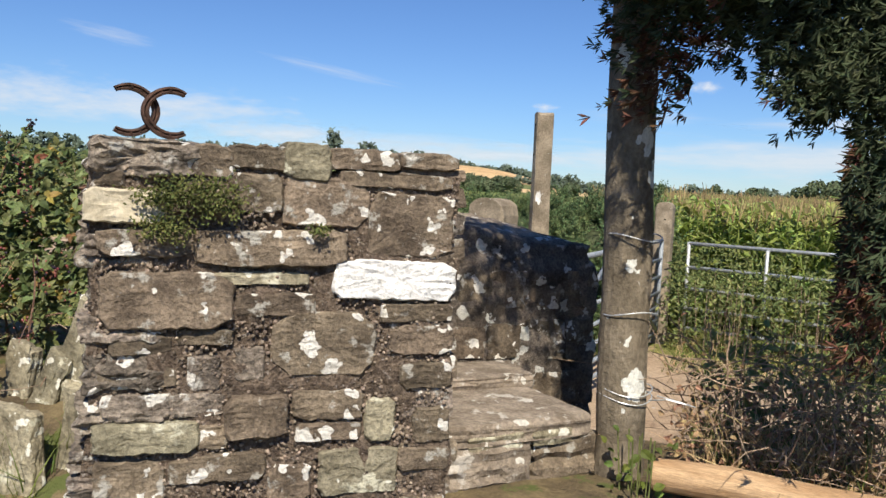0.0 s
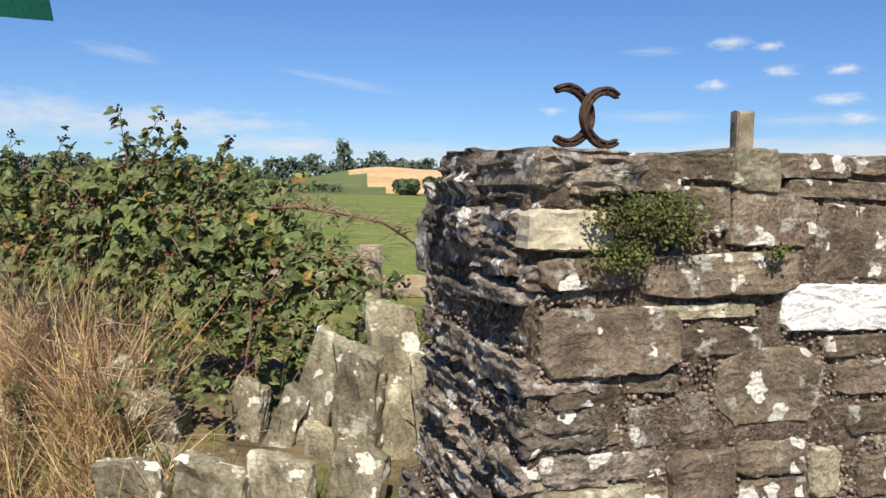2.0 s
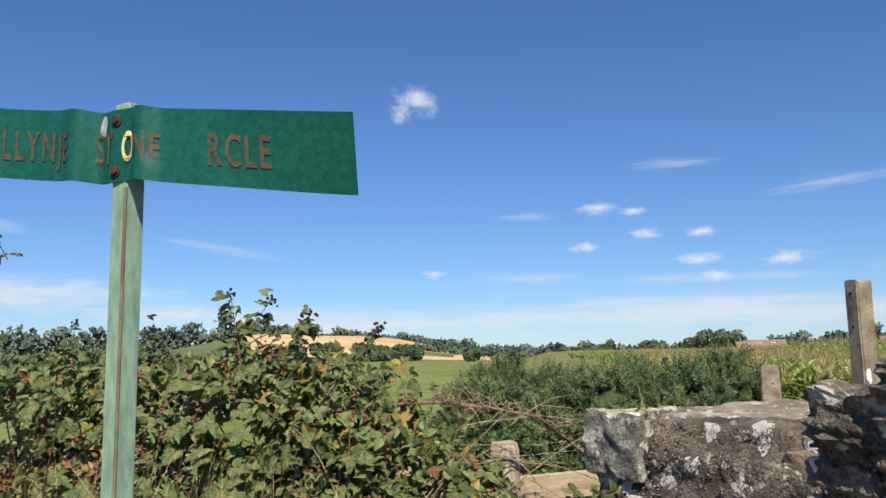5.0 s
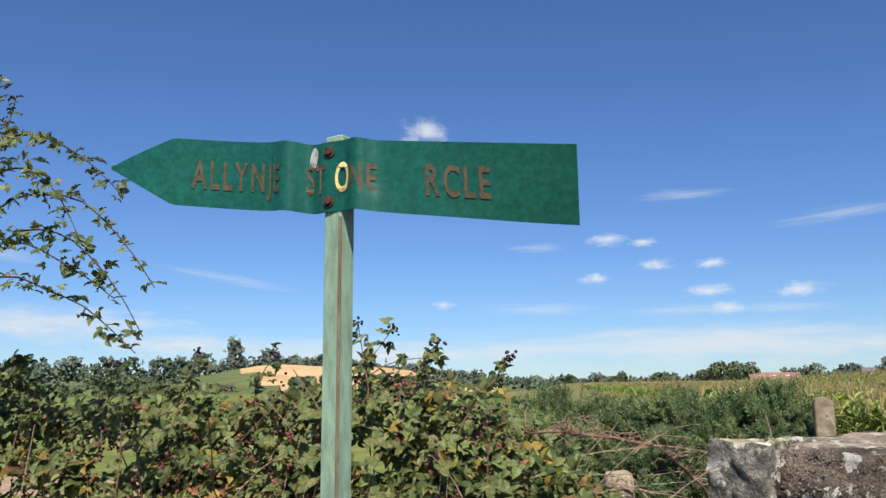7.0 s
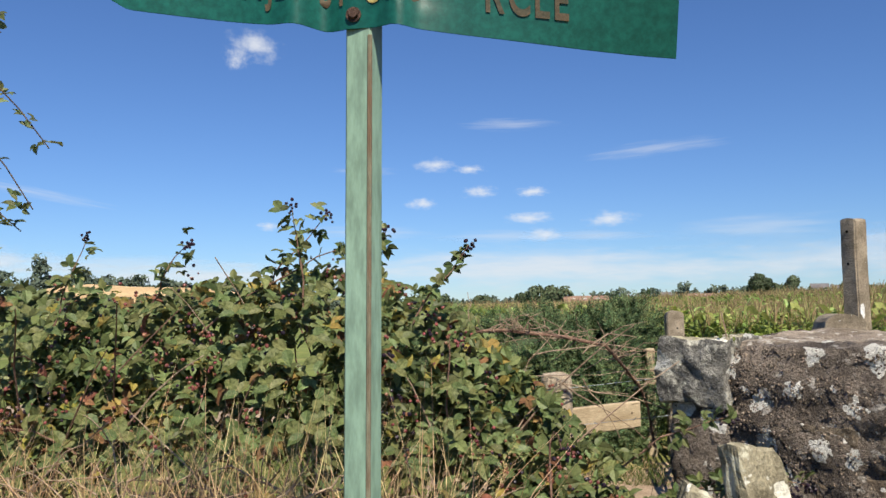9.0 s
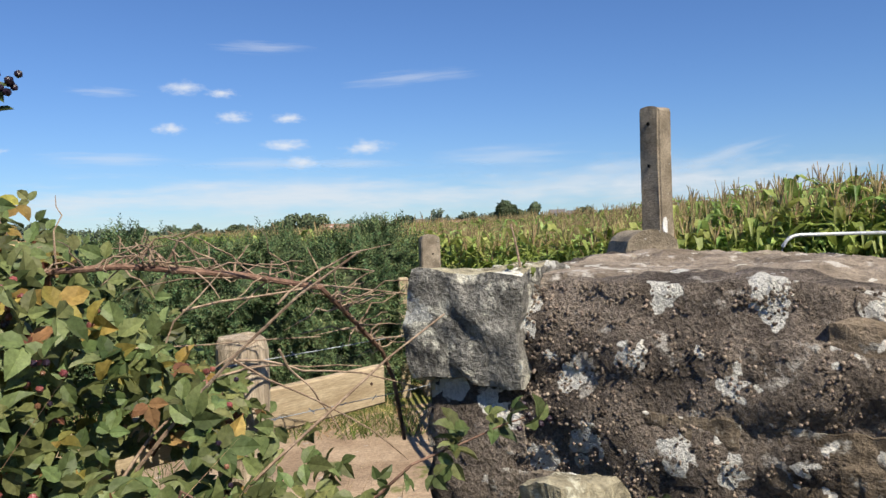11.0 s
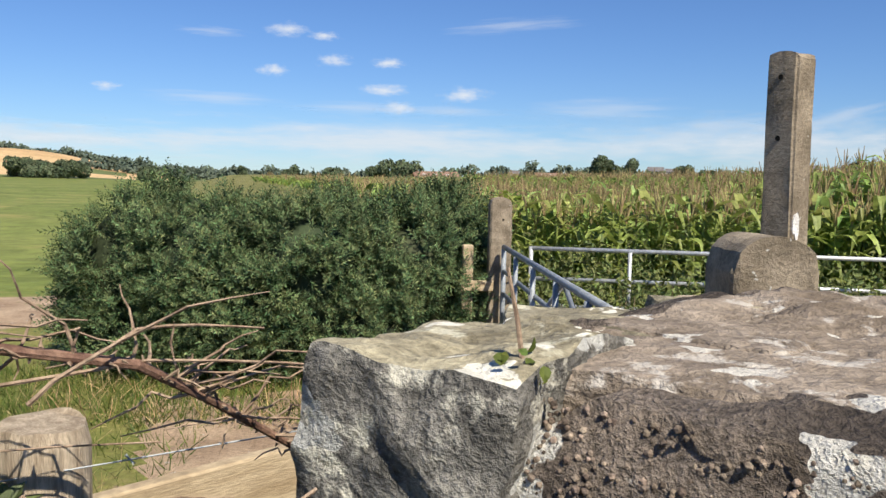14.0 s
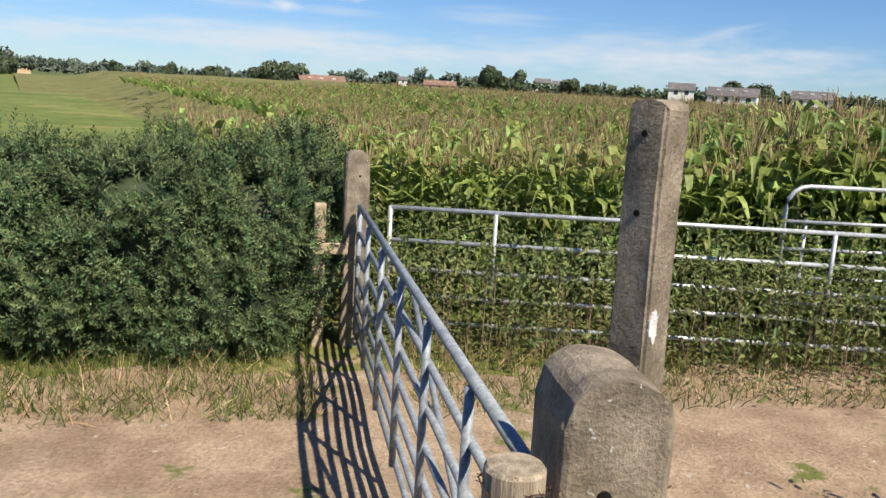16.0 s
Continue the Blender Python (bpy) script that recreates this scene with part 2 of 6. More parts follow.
# ground
M_VERGE = material("verge_earth", (0.10, 0.075, 0.045), (0.22, 0.17, 0.09), 4, 0.95, 0.8, 45, blotch=(0.10, 0.12, 0.035), blotch_scale=5, blotch_at=0.52, bump_dist=0.03)
M_TRACK = material("stony_track", (0.30, 0.21, 0.135), (0.47, 0.35, 0.235), 2.2, 0.95, 0.9, 32, blotch=(0.15, 0.165, 0.045), blotch_scale=1.5, blotch_at=0.60, spots=(0.52, 0.47, 0.40), spot_scale=11, spot_size=0.2, bump_dist=0.025)
M_MEADOW = material("meadow_grass", (0.115, 0.155, 0.028), (0.20, 0.225, 0.055), 0.10, 0.9, 0.6, 1.6, blotch=(0.26, 0.24, 0.075), blotch_scale=0.22, blotch_at=0.56, bump_dist=0.05)
M_NEARMEADOW = material("worn_grass", (0.12, 0.15, 0.03), (0.24, 0.22, 0.07), 0.9, 0.95, 0.8, 22, blotch=(0.40, 0.28, 0.18), blotch_scale=0.9, blotch_at=0.58, bump_dist=0.03)
M_STUBBLE = material("golden_stubble", (0.52, 0.34, 0.16), (0.64, 0.46, 0.24), 0.02, 0.95, 0.3, 0.3, stretch=(1, 1, 1))
M_FARFIELD = material("far_pasture", (0.085, 0.115, 0.035), (0.17, 0.19, 0.065), 0.006, 0.95, 0.0, 0.08)
M_CANOPY = material("maize_canopy", (0.15, 0.16, 0.045), (0.25, 0.23, 0.085), 0.3, 0.95, 0.8, 2.5, bump_dist=0.3)
# blue air haze painted into the ground colour beyond 1900 m
M_HAZE = material("hazed_far_hills", (0.085, 0.12, 0.14), (0.11, 0.15, 0.17), 0.002, 0.95, 0.0, 0.02)


# ---- mesh tools ----
def mesh(name, verts, faces, mats=(), slots=None, smooth=False):
    me = bpy.data.meshes.new(name)
    me.from_pydata([tuple(map(float, v)) for v in verts], [], [tuple(map(int, f)) for f in faces])
    for m in mats if isinstance(mats, (list, tuple)) else (mats,):
        me.materials.append(m)
    if slots is not None:
        me.polygons.foreach_set("material_index", np.asarray(slots, dtype=np.int32))
    if smooth:
        me.polygons.foreach_set("use_smooth", [True] * len(me.polygons))
    me.update()
    return me


def part(name, me, parent, label="", kind=""):
    ob = new(name, me)
    ob.parent = parent
    return tagged(ob, label, kind=kind)


def thing(name, place, label, category, group="", kind="", turn=0.0):
    ob = new(name)
    ob.matrix_basis = pose(*place, 0, 0, turn)
    ob.empty_display_size = 0.1
    return tagged(ob, label, category, group, kind)


def rnd(a, b):
    return random.uniform(a, b)


BOXES = {}


def box_grid(n):
    """Vertices in -1..1 and quads of a cube whose sides are cut n by n."""
    if n in BOXES:
        return BOXES[n]
    seen, verts, faces = {}, [], []

    def vid(p):
        key = tuple(round(c * 1000) for c in p)
        if key not in seen:
            seen[key] = len(verts)
            verts.append(p)
        return seen[key]
    for axis in range(3):
        for s in (-1, 1):
            for i in range(n):
                for j in range(n):
                    quad = []
                    for di, dj in ((0, 0), (1, 0), (1, 1), (0, 1)):
                        a, b = -1 + 2 * (i + di) / n, -1 + 2 * (j + dj) / n
                        p = [0, 0, 0]
                        p[axis], p[(axis + 1) % 3], p[(axis + 2) % 3] = s, a, b
                        quad.append(vid(tuple(p)))
                    faces.append(quad if s > 0 else quad[::-1])
    BOXES[n] = (np.array(verts), faces)
    return BOXES[n]


def rough_block(size, seed, n=5, rounding=0.25, bumpy=0.06, strata=0.0, skew=0.0, wedge=0.0):
    """A quarried stone: rounded box with uneven faces; strata adds slaty ledges, wedge narrows the far end."""
    v, f = box_grid(n)
    half = np.array(size) / 2
    small = min(half)
    out = np.empty_like(v)
    off = Vector((seed * 3.17 % 91, seed * 7.73 % 83, seed * 1.37 % 77))
    for i, p in enumerate(v):
        q = p.copy()
        r = math.sqrt((q[0] ** 6 + q[1] ** 6 + q[2] ** 6)) ** (1 / 3)
        q = q * (1 - rounding * 0.22 * (r - 1) * 4)
        w = q * half
        if wedge:
            w[2] *= 1 - wedge * (q[0] * 0.5 + 0.5)
        w[0] += skew * w[2]
        a = noise.noise_vector(Vector(w) * (0.9 / max(small, 0.03)) + off)
        b = noise.noise_vector(Vector(w) * (2.6 / max(small, 0.03)) + off)
        w = w + np.array(a) * bumpy * small * 2.2 + np.array(b) * bumpy * small
        if strata:
            s = noise.noise(Vector((w[0] * 2, w[1] * 2, w[2] * 55)) + off)
            w[0] += s * strata * small * (1 if abs(p[0]) > 0.9 else 0)
            w[1] += s * strata * small * (1 if abs(p[1]) > 0.9 else 0)
        out[i] = w
    return out, f


def flag_mesh(name, w, h, deep, mat, seed, m, relief=0.006, cut=0.26):
    """A flat-faced walling stone: many-sided outline with broken corners, bevelled rim and slaty relief on the face (towards -y)."""
    r = random.Random(seed * 17 + 5)
    a, b = w / 2, h / 2
    corners = []
    for sx, sz in ((-1, -1), (1, -1), (1, 1), (-1, 1)):
        cx, cz = a * cut * r.uniform(0.15, 1.9), b * cut * r.uniform(0.25, 2.2)
        p, q = (sx * (a - cx), sz * b), (sx * a, sz * (b - cz))
        corners += [p, q] if sx * sz < 0 else [q, p]
    ring = []
    for i, p in enumerate(corners):
        q = corners[(i + 1) % 8]
        k = max(1, int(math.dist(p, q) / 0.013))
        ring += [(p[0] + (q[0] - p[0]) * j / k, p[1] + (q[1] - p[1]) * j / k) for j in range(k)]
    off = Vector((seed * 1.31 % 41, seed * 2.7 % 37, 0))
    tx, tz = r.uniform(-0.05, 0.05), r.uniform(-0.07, 0.07)
    verts, faces = [], []
    n = len(ring)
    levels = [(1.0, deep), (1.0, 0.02), (1.0, 0.009), (-0.006, 0.0)] + [(k, 0.0) for k in (0.82, 0.62, 0.42, 0.2)]
    for k, y in levels:
        for x, z in ring:
            wob = 0.006 * noise.noise(Vector((x * 38, z * 38, 1)) + off) + 0.004 * noise.noise(Vector((x * 95, z * 95, 2)) + off)
            ln = math.hypot(x, z) or 1
            if k == -0.006:
                f = max(0.3, 1 + (k + wob) / ln)
            else:
                f = k * (1 + wob / ln)
            px, pz = x * f, z * f
            py = y
            if y < 0.015:
                py += relief * 1.5 * noise.noise(Vector((px * 11, pz * 17, 5)) + off) + relief * 0.8 * noise.noise(Vector((px * 16, pz * 85, 9)) + off) + tx * px + tz * pz
            verts.append((px, py, pz))
    for i in range(len(levels) - 1):
        for j in range(n):
            faces.append((i * n + j, (i + 1) * n + j, (i + 1) * n + (j + 1) % n, i * n + (j + 1) % n)[::-1])
    faces.append(tuple((len(levels) - 1) * n + j for j in range(n)))
    return mesh(name, [tuple(m @ Vector(p)) for p in verts], faces, mat)


def stone_mesh(name, size, mat, seed, n=5, m=None, **kw):
    v, f = rough_block(size, seed, n, **kw)
    if m is not None:
        v = np.array([tuple(m @ Vector(p)) for p in v])
    return mesh(name, v, f, mat, smooth=False)


def tube(points, radius, sides=8, cap=True):
    """A pipe along points; radius is a number or one per point."""
    pts = [Vector(p) for p in points]
    rad = radius if isinstance(radius, (list, tuple)) else [radius] * len(pts)
    verts, faces = [], []
    up = Vector((0, 0, 1))
    for i, p in enumerate(pts):
        d = (pts[min(i + 1, len(pts) - 1)] - pts[max(i - 1, 0)]).normalized()
        side = d.cross(up)
        if side.length < 0.3:
            side = d.cross(Vector((1, 0, 0)))
        side.normalize()
        other = side.cross(d)
        for k in range(sides):
            a = 2 * math.pi * k / sides
            verts.append(p + side * math.cos(a) * rad[i] + other * math.sin(a) * rad[i])
    for i in range(len(pts) - 1):
        for k in range(sides):
            faces.append((i * sides + k, i * sides + (k + 1) % sides, (i + 1) * sides + (k + 1) % sides, (i + 1) * sides + k))
    if cap:
        faces.append(tuple(range(sides))[::-1])
        faces.append(tuple((len(pts) - 1) * sides + k for k in range(sides)))
    return [tuple(v) for v in verts], faces


def merge(pieces):
    verts, faces = [], []
    for v, f in pieces:
        o = len(verts)
        verts.extend(v)
        faces.extend([tuple(i + o for i in q) for q in f])
    return verts, faces


def slab_box(x0, y0, z0, x1, y1, z1, bevel=0.004):
    """A box with bevelled edges, as vertices and faces."""
    bm = bmesh.new()
    bmesh.ops.create_cube(bm, size=1)
    for v in bm.verts:
        v.co = Vector(((x0 + x1) / 2 + v.co.x * (x1 - x0), (y0 + y1) / 2 + v.co.y * (y1 - y0), (z0 + z1) / 2 + v.co.z * (z1 - z0)))
    if bevel:
        bmesh.ops.bevel(bm, geom=list(bm.edges), offset=bevel, segments=1, affect="EDGES")
    bm.verts.index_update()
    res = [tuple(v.co) for v in bm.verts], [tuple(v.index for v in f.verts) for f in bm.faces]
    bm.free()
    return res


def turned(vf, m):
    return [tuple(m @ Vector(p)) for p in vf[0]], vf[1]


def scatter(template, frames, locs, scales):
    """Copies of one small template (verts, faces) with 3x3 frames, places and sizes; returns verts and faces."""
    tv, tf = np.array(template[0]), template[1]
    frames, locs, scales = np.asarray(frames), np.asarray(locs), np.asarray(scales)
    allv = np.einsum("nij,kj->nki", frames, tv) * scales[:, None, None] + locs[:, None, :]
    k = len(tv)
    faces = [tuple(i + n * k for i in f) for n in range(len(locs)) for f in tf]
    return allv.reshape(-1, 3), faces


def frames_from(normals, rng, spin=None):
    """Random 3x3 frames whose z axis is the given normal."""
    n = np.asarray(normals, dtype=float)
    n = n / np.linalg.norm(n, axis=1, keepdims=True)
    a = rng.normal(size=n.shape) if spin is None else np.asarray(spin)
    x = a - n * np.sum(a * n, axis=1, keepdims=True)
    x = x / np.linalg.norm(x, axis=1, keepdims=True)
    y = np.cross(n, x)
    return np.stack([x, y, n], axis=2)


# leaf shapes: x along the leaf, z up
def leaflet(length=1.0, width=0.62, fold=0.16, x0=0.0, turn=0.0):
    pts = [(0, 0, 0), (0.16, width * 0.36, fold * 0.8), (0.45, width * 0.52, fold), (0.76, width * 0.30, fold * 0.6), (1, 0, -0.12), (0.76, -width * 0.30, fold * 0.6), (0.45, -width * 0.52, fold), (0.16, -width * 0.36, fold * 0.8), (0.5, 0, 0.02)]
    c, s = math.cos(turn), math.sin(turn)
    v = [((x0 + (p[0] * c - p[1] * s) * length), (p[0] * s + p[1] * c) * length, p[2] * length) for p in pts]
    return v, [(k, 8, (k + 1) % 8) for k in range(8)]


TRIFOLIATE = merge([leaflet(1.0, x0=0.15), leaflet(0.8, x0=0.05, turn=1.25), leaflet(0.8, x0=0.05, turn=-1.25)])
BLADE = ([(-0.5, 0, 0), (0.5, 0, 0), (-0.38, 0.05, 0.4), (0.38, 0.05, 0.4), (-0.2, 0.22, 0.75), (0.2, 0.22, 0.75), (0, 0.5, 1.0)], [(0, 1, 3, 2), (2, 3, 5, 4), (4, 5, 6)])


BERRY = ([(0, 0, 1), (0.85, 0, 0.3), (0.26, 0.8, 0.3), (-0.69, 0.5, 0.3), (-0.69, -0.5, 0.3), (0.26, -0.8, 0.3), (0.69, 0.5, -0.4), (-0.26, 0.8, -0.4), (-0.85, 0, -0.4), (-0.26, -0.8, -0.4), (0.69, -0.5, -0.4), (0, 0, -1)],
         [(0, 1, 2), (0, 2, 3), (0, 3, 4), (0, 4, 5), (0, 5, 1), (1, 6, 2), (2, 7, 3), (3, 8, 4), (4, 9, 5), (5, 10, 1), (6, 7, 2), (7, 8, 3), (8, 9, 4), (9, 10, 5), (10, 6, 1), (11, 7, 6), (11, 8, 7), (11, 9, 8), (11, 10, 9), (11, 6, 10)])


# ---- ground: one sheet to the horizon ----
def smooth(a, b, x):
    t = min(1.0, max(0.0, (x - a) / (b - a)))
    return t * t * (3 - 2 * t)


def crest(x):
    """Height of the hedge bank along x."""
    return 0.42 + 0.1 * smooth(-2.6, -4.2, x)


def ground_z(x, y):
    r = math.hypot(x, y)
    z = crest(x) * smooth(1.5, 2.7, y) - (crest(x) + 0.3) * smooth(3.6, 4.9, y)
    z += 0.05 * noise.noise(Vector((x * 0.9, y * 0.9, 0.0)))
    if r > 12:
        az = math.degrees(math.atan2(x, y))
        z += 0.35 * noise.noise(Vector((x * 0.03, y * 0.03, 1.0))) * smooth(12, 80, r)
        # rolling hills: stubble slope to the north-west, low ridge round to the east
        west = smooth(-13, -27, az) if az < 0 else 0
        east = smooth(10, 34, az) if az > 0 else 0
        z += (23.0 * west * (1 - 0.66 * smooth(-29, -38, az)) + 1.0) * smooth(270, 620, r) * (0.85 + 0.3 * noise.noise(Vector((az * 0.13, 0, 5))))
        z += 5.0 * smooth(300, 800, r) * east
        z += (10 + 14 * west + 6 * noise.noise(Vector((az * 0.09, 2, r * 0.0007)))) * smooth(700, 1900, r)
        z -= 40 * smooth(2600, 3900, r)
    return z


def build_ground():
    radii = [0.0] + [0.35 * i for i in range(1, 44)]
    while radii[-1] < 4000:
        radii.append(radii[-1] * 1.07)
    spokes = 288
    verts, faces, slots = [], [], []
    cx, cy = -2.0, 4.0
    for r in radii:
        for k in range(spokes):
            a = 2 * math.pi * k / spokes
            x, y = cx + r * math.sin(a), cy + r * math.cos(a)
            verts.append((x, y, ground_z(x, y)))
    for i in range(len(radii) - 1):
        for k in range(spokes):
            q = (i * spokes + k, (i + 1) * spokes + k, (i + 1) * spokes + (k + 1) % spokes, i * spokes + (k + 1) % spokes)
            x = sum(verts[j][0] for j in q) / 4
            y = sum(verts[j][1] for j in q) / 4
            r, az = math.hypot(x, y), math.degrees(math.atan2(x, y))
            wob = 0.8 * noise.noise(Vector((x * 0.5, y * 0.5, 3)))
            s = 0
            if y > 4.6 + 0.4 * wob:
                s = 1 if (x > -4.6 + wob and y < 9.6 + 0.6 * wob) else 2
            if (y > 12.5 + wob and x < -4) and -6.5 - 0.35 * (y - 13) > x - wob and y < 15.3 + wob:
                s = 1
            elif y > 15 or (y > 10 and x < -8):
                s = 3
            if r > 60 and s:
                s = 3
            if r > 300:
                s = 4
            if 330 < r < 660 and -34 + 4 * (660 - r) / 330 < az < -15.5:
                s = 5
            if 360 < r < 420 and -20 < az < -18:
                s = 4
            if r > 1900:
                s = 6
            faces.append(q[::-1])
            slots.append(s)
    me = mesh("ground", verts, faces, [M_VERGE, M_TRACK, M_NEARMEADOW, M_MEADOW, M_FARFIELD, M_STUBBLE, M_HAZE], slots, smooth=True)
    return tagged(new("ground", me), "grassy verge, stony track, meadow and far rolling fields", "ground", kind="structure")


build_ground()

# ---- stone pillar ----
PILLAR_AT, PILLAR_TURN = (-1.702, 1.529, 0.0), math.degrees(math.atan2(0.67, 0.73))
WIDE, DEEP, TALL = 0.985, 0.77, 1.575


def build_pillar():
    p = thing("stone_pillar", PILLAR_AT, "square lichen-spotted slate pillar set in rough mortar", "pillar", turn=PILLAR_TURN)
    # mortar core, with a grainy face
    v, f = box_grid(34)
    core = []
    for q in v:
        x, y, z = WIDE / 2 + q[0] * (WIDE / 2 - 0.002), DEEP / 2 + q[1] * (DEEP / 2 - 0.001), TALL / 2 - 0.1 + q[2] * (TALL / 2 - 0.0 + 0.05)
        nz = 0.012 * noise.noise(Vector((x * 45, y * 45, z * 45))) + 0.020 * noise.noise(Vector((x * 9, y * 9, z * 9)))
        flare = 0.09 * smooth(0.95, 0.15, z)
        x, y = x + q[0] * nz - (flare if q[0] < -0.5 else 0), y + q[1] * nz
        core.append((x, y, min(z, (TALL - 0.05 if y < 0.56 else 1.44) + nz)))
    part("mortar_core", mesh("mortar_core", core, f, M_MORTAR), p, "rough pebbly brown mortar")
    seed = [0]

    def stone(x0, z0, x1, z1, proud=0.02, mat=M_STONE, deep=0.16, side=0, **kw):
        """A stone of the front (side 0), the west side (1), the back (2) or the east side (3)."""
        seed[0] += 1
        size = (x1 - x0, deep, z1 - z0)
        kw = {"rounding": 0.42, "bumpy": 0.15, "strata": 0.10, "skew": rnd(-0.12, 0.12), **kw}
        proud = proud * (0.5 if side == 0 else 0.9) + (0.004 if side == 0 else 0)
        at = Vector(((x0 + x1) / 2, deep / 2 - proud, (z0 + z1) / 2))
        tilt = 0.08 if side == 1 else 0.03
        m = Matrix.Translation(at) @ Matrix.Rotation(rnd(-tilt, tilt), 4, "Y") @ Matrix.Rotation(rnd(-0.04, 0.04), 4, "Z")
        if side == 1:
            m = Matrix.Translation((0, DEEP, 0)) @ Matrix.Rotation(-math.pi / 2, 4, "Z") @ m
        elif side == 2:
            m = Matrix.Translation((WIDE, DEEP, 0)) @ Matrix.Rotation(math.pi, 4, "Z") @ m
        elif side == 3:
            m = Matrix.Translation((WIDE, 0, 0)) @ Matrix.Rotation(math.pi / 2, 4, "Z") @ m
        n = 14 if side == 1 else 4
        if side == 0:
            part("stone", flag_mesh("stone", size[0] * 0.99, size[2] * 0.97, deep, mat, seed[0], m @ Matrix.Translation((0, -deep / 2, 0)), 0.005 + 0.02 * (kw["strata"] > 0.3)), p)
            return
        part("stone", stone_mesh("stone", size, mat, seed[0], n, m, **kw), p)

    # front, from the top course down
    for s in ((0.33, 1.52, 0.51, 1.585), (0.60, 1.53, 0.80, 1.59), (0.80, 1.54, 0.975, 1.59), (0.24, 1.49, 0.35, 1.58), (0.0, 1.455, 0.08, 1.50)):
        stone(*s, proud=0.025, deep=0.24)
    stone(-0.015, 1.485, 0.26, 1.585, 0.035, M_DARKSTONE, 0.4, strata=0.4)
    stone(0.48, 1.495, 0.61, 1.60, 0.035, M_LIGHTSTONE, 0.2)
    stone(-0.02, 1.365, 0.18, 1.455, 0.05, M_CREAM, 0.3)
    for s in ((0.35, 1.40, 0.48, 1.51), (0.48, 1.37, 0.72, 1.51), (0.63, 1.485, 0.96, 1.53), (0.72, 1.29, 0.97, 1.475)):
        stone(*s, proud=0.02)
    stone(0.01, 1.28, 0.26, 1.355, 0.03)
    stone(0.25, 1.26, 0.66, 1.36, 0.05, wedge=0.55)
    stone(0.02, 1.09, 0.36, 1.245, 0.035)
    stone(0.28, 1.21, 0.56, 1.245, 0.015, M_LIGHTSTONE)
    stone(0.62, 1.17, 0.985, 1.285, 0.03, M_WHITE, rounding=0.5)
    for s in ((0.36, 1.12, 0.58, 1.19), (0.46, 0.955, 0.75, 1.14), (0.76, 1.105, 0.98, 1.16), (0.79, 1.01, 0.985, 1.10), (0.05, 1.02, 0.21, 1.085), (0.21, 1.045, 0.36, 1.09)):
        stone(*s, proud=rnd(0.008, 0.02))
    for s in ((0.24, 0.92, 0.33, 1.02), (0.36, 0.945, 0.445, 1.04), (0.03, 0.85, 0.345, 0.92)):
        stone(*s, proud=0.012, mat=M_DARKSTONE)
    stone(0.34, 0.79, 0.51, 0.91, 0.065, rounding=0.3)
    for s in ((0.52, 0.83, 0.72, 0.92), (0.82, 0.91, 0.985, 0.99), (0.87, 0.75, 0.985, 0.86), (0.27, 0.76, 0.36, 0.83), (0.53, 0.77, 0.72, 0.825), (0.02, 0.93, 0.22, 1.0), (0.46, 0.60, 0.58, 0.71)):
        stone(*s, proud=rnd(0.008, 0.022))
    stone(0.73, 0.76, 0.82, 0.89, 0.025, M_LIGHTSTONE)
    stone(0.01, 0.76, 0.28, 0.845, 0.05, M_LIGHTSTONE)
    stone(0.60, 0.61, 0.83, 0.75, 0.02, M_LIGHTSTONE)
    for s in ((0.01, 0.62, 0.19, 0.745), (0.20, 0.67, 0.46, 0.75), (0.83, 0.67, 0.99, 0.74)):
        stone(*s, proud=0.02)

    def courses(side, length, z, top, x0=0.0):
        while z < top:
            if top - z < 0.035:
                break
            h = min(rnd(0.045, 0.13) if side == 1 else rnd(0.045, 0.12), top - z)
            x = x0
            while x < length - 0.03:
                w = min(rnd(0.16, 0.42) if side == 1 else rnd(0.10, 0.34), length - x)
                pr = rnd(0.0, 0.042) + (0.06 * smooth(0.95, 0.2, z) if side == 1 else 0)
                dz = rnd(-0.022, 0.022) if side == 1 else 0.0
                stone(x, z + 0.008 + dz, x + w - 0.012, z + h - 0.008 + dz, pr, M_DARKSTONE if side == 1 or random.random() < 0.3 else M_STONE, 0.2, side,
                      strata=0.45 if side == 1 else 0.2, bumpy=0.17 if side == 1 else 0.08, rounding=0.15 if side == 1 else 0.4, wedge=rnd(0, 0.5) if side == 1 else 0)
                x += w
            z += h
    courses(0, WIDE, 0.02, 0.60)
    courses(1, DEEP + 0.018, 0.03, 1.36, -0.04)
    stone(0.19, 1.45, 0.46, 1.59, 0.05, M_DARKSTONE, 0.3, 1, strata=0.4, bumpy=0.1)
    stone(0.44, 1.47, 0.74, 1.58, 0.02, M_DARKSTONE, 0.3, 1, strata=0.4, bumpy=0.1)
    stone(-0.02, 1.36, 0.24, 1.50, 0.03, M_DARKSTONE, 0.3, 1, strata=0.4)
    stone(0.24, 1.36, 0.50, 1.455, 0.05, M_DARKSTONE, 0.3, 1, strata=0.4)
    stone(0.50, 1.36, 0.73, 1.455, 0.03, M_DARKSTONE, 0.2, 1, strata=0.4)
    courses(2, WIDE, 0.05, 1.45)
    courses(3, 0.56, 0.05, TALL - 0.02)
    courses(3, DEEP, 0.05, 1.44, 0.56)
    # pebbles standing out of the mortar
    rng = np.random.default_rng(14)
    n = 5200
    a = np.column_stack([rng.uniform(0.01, WIDE - 0.01, n), rng.uniform(-0.006, 0.004, n), rng.uniform(0.45, TALL - 0.06, n)])
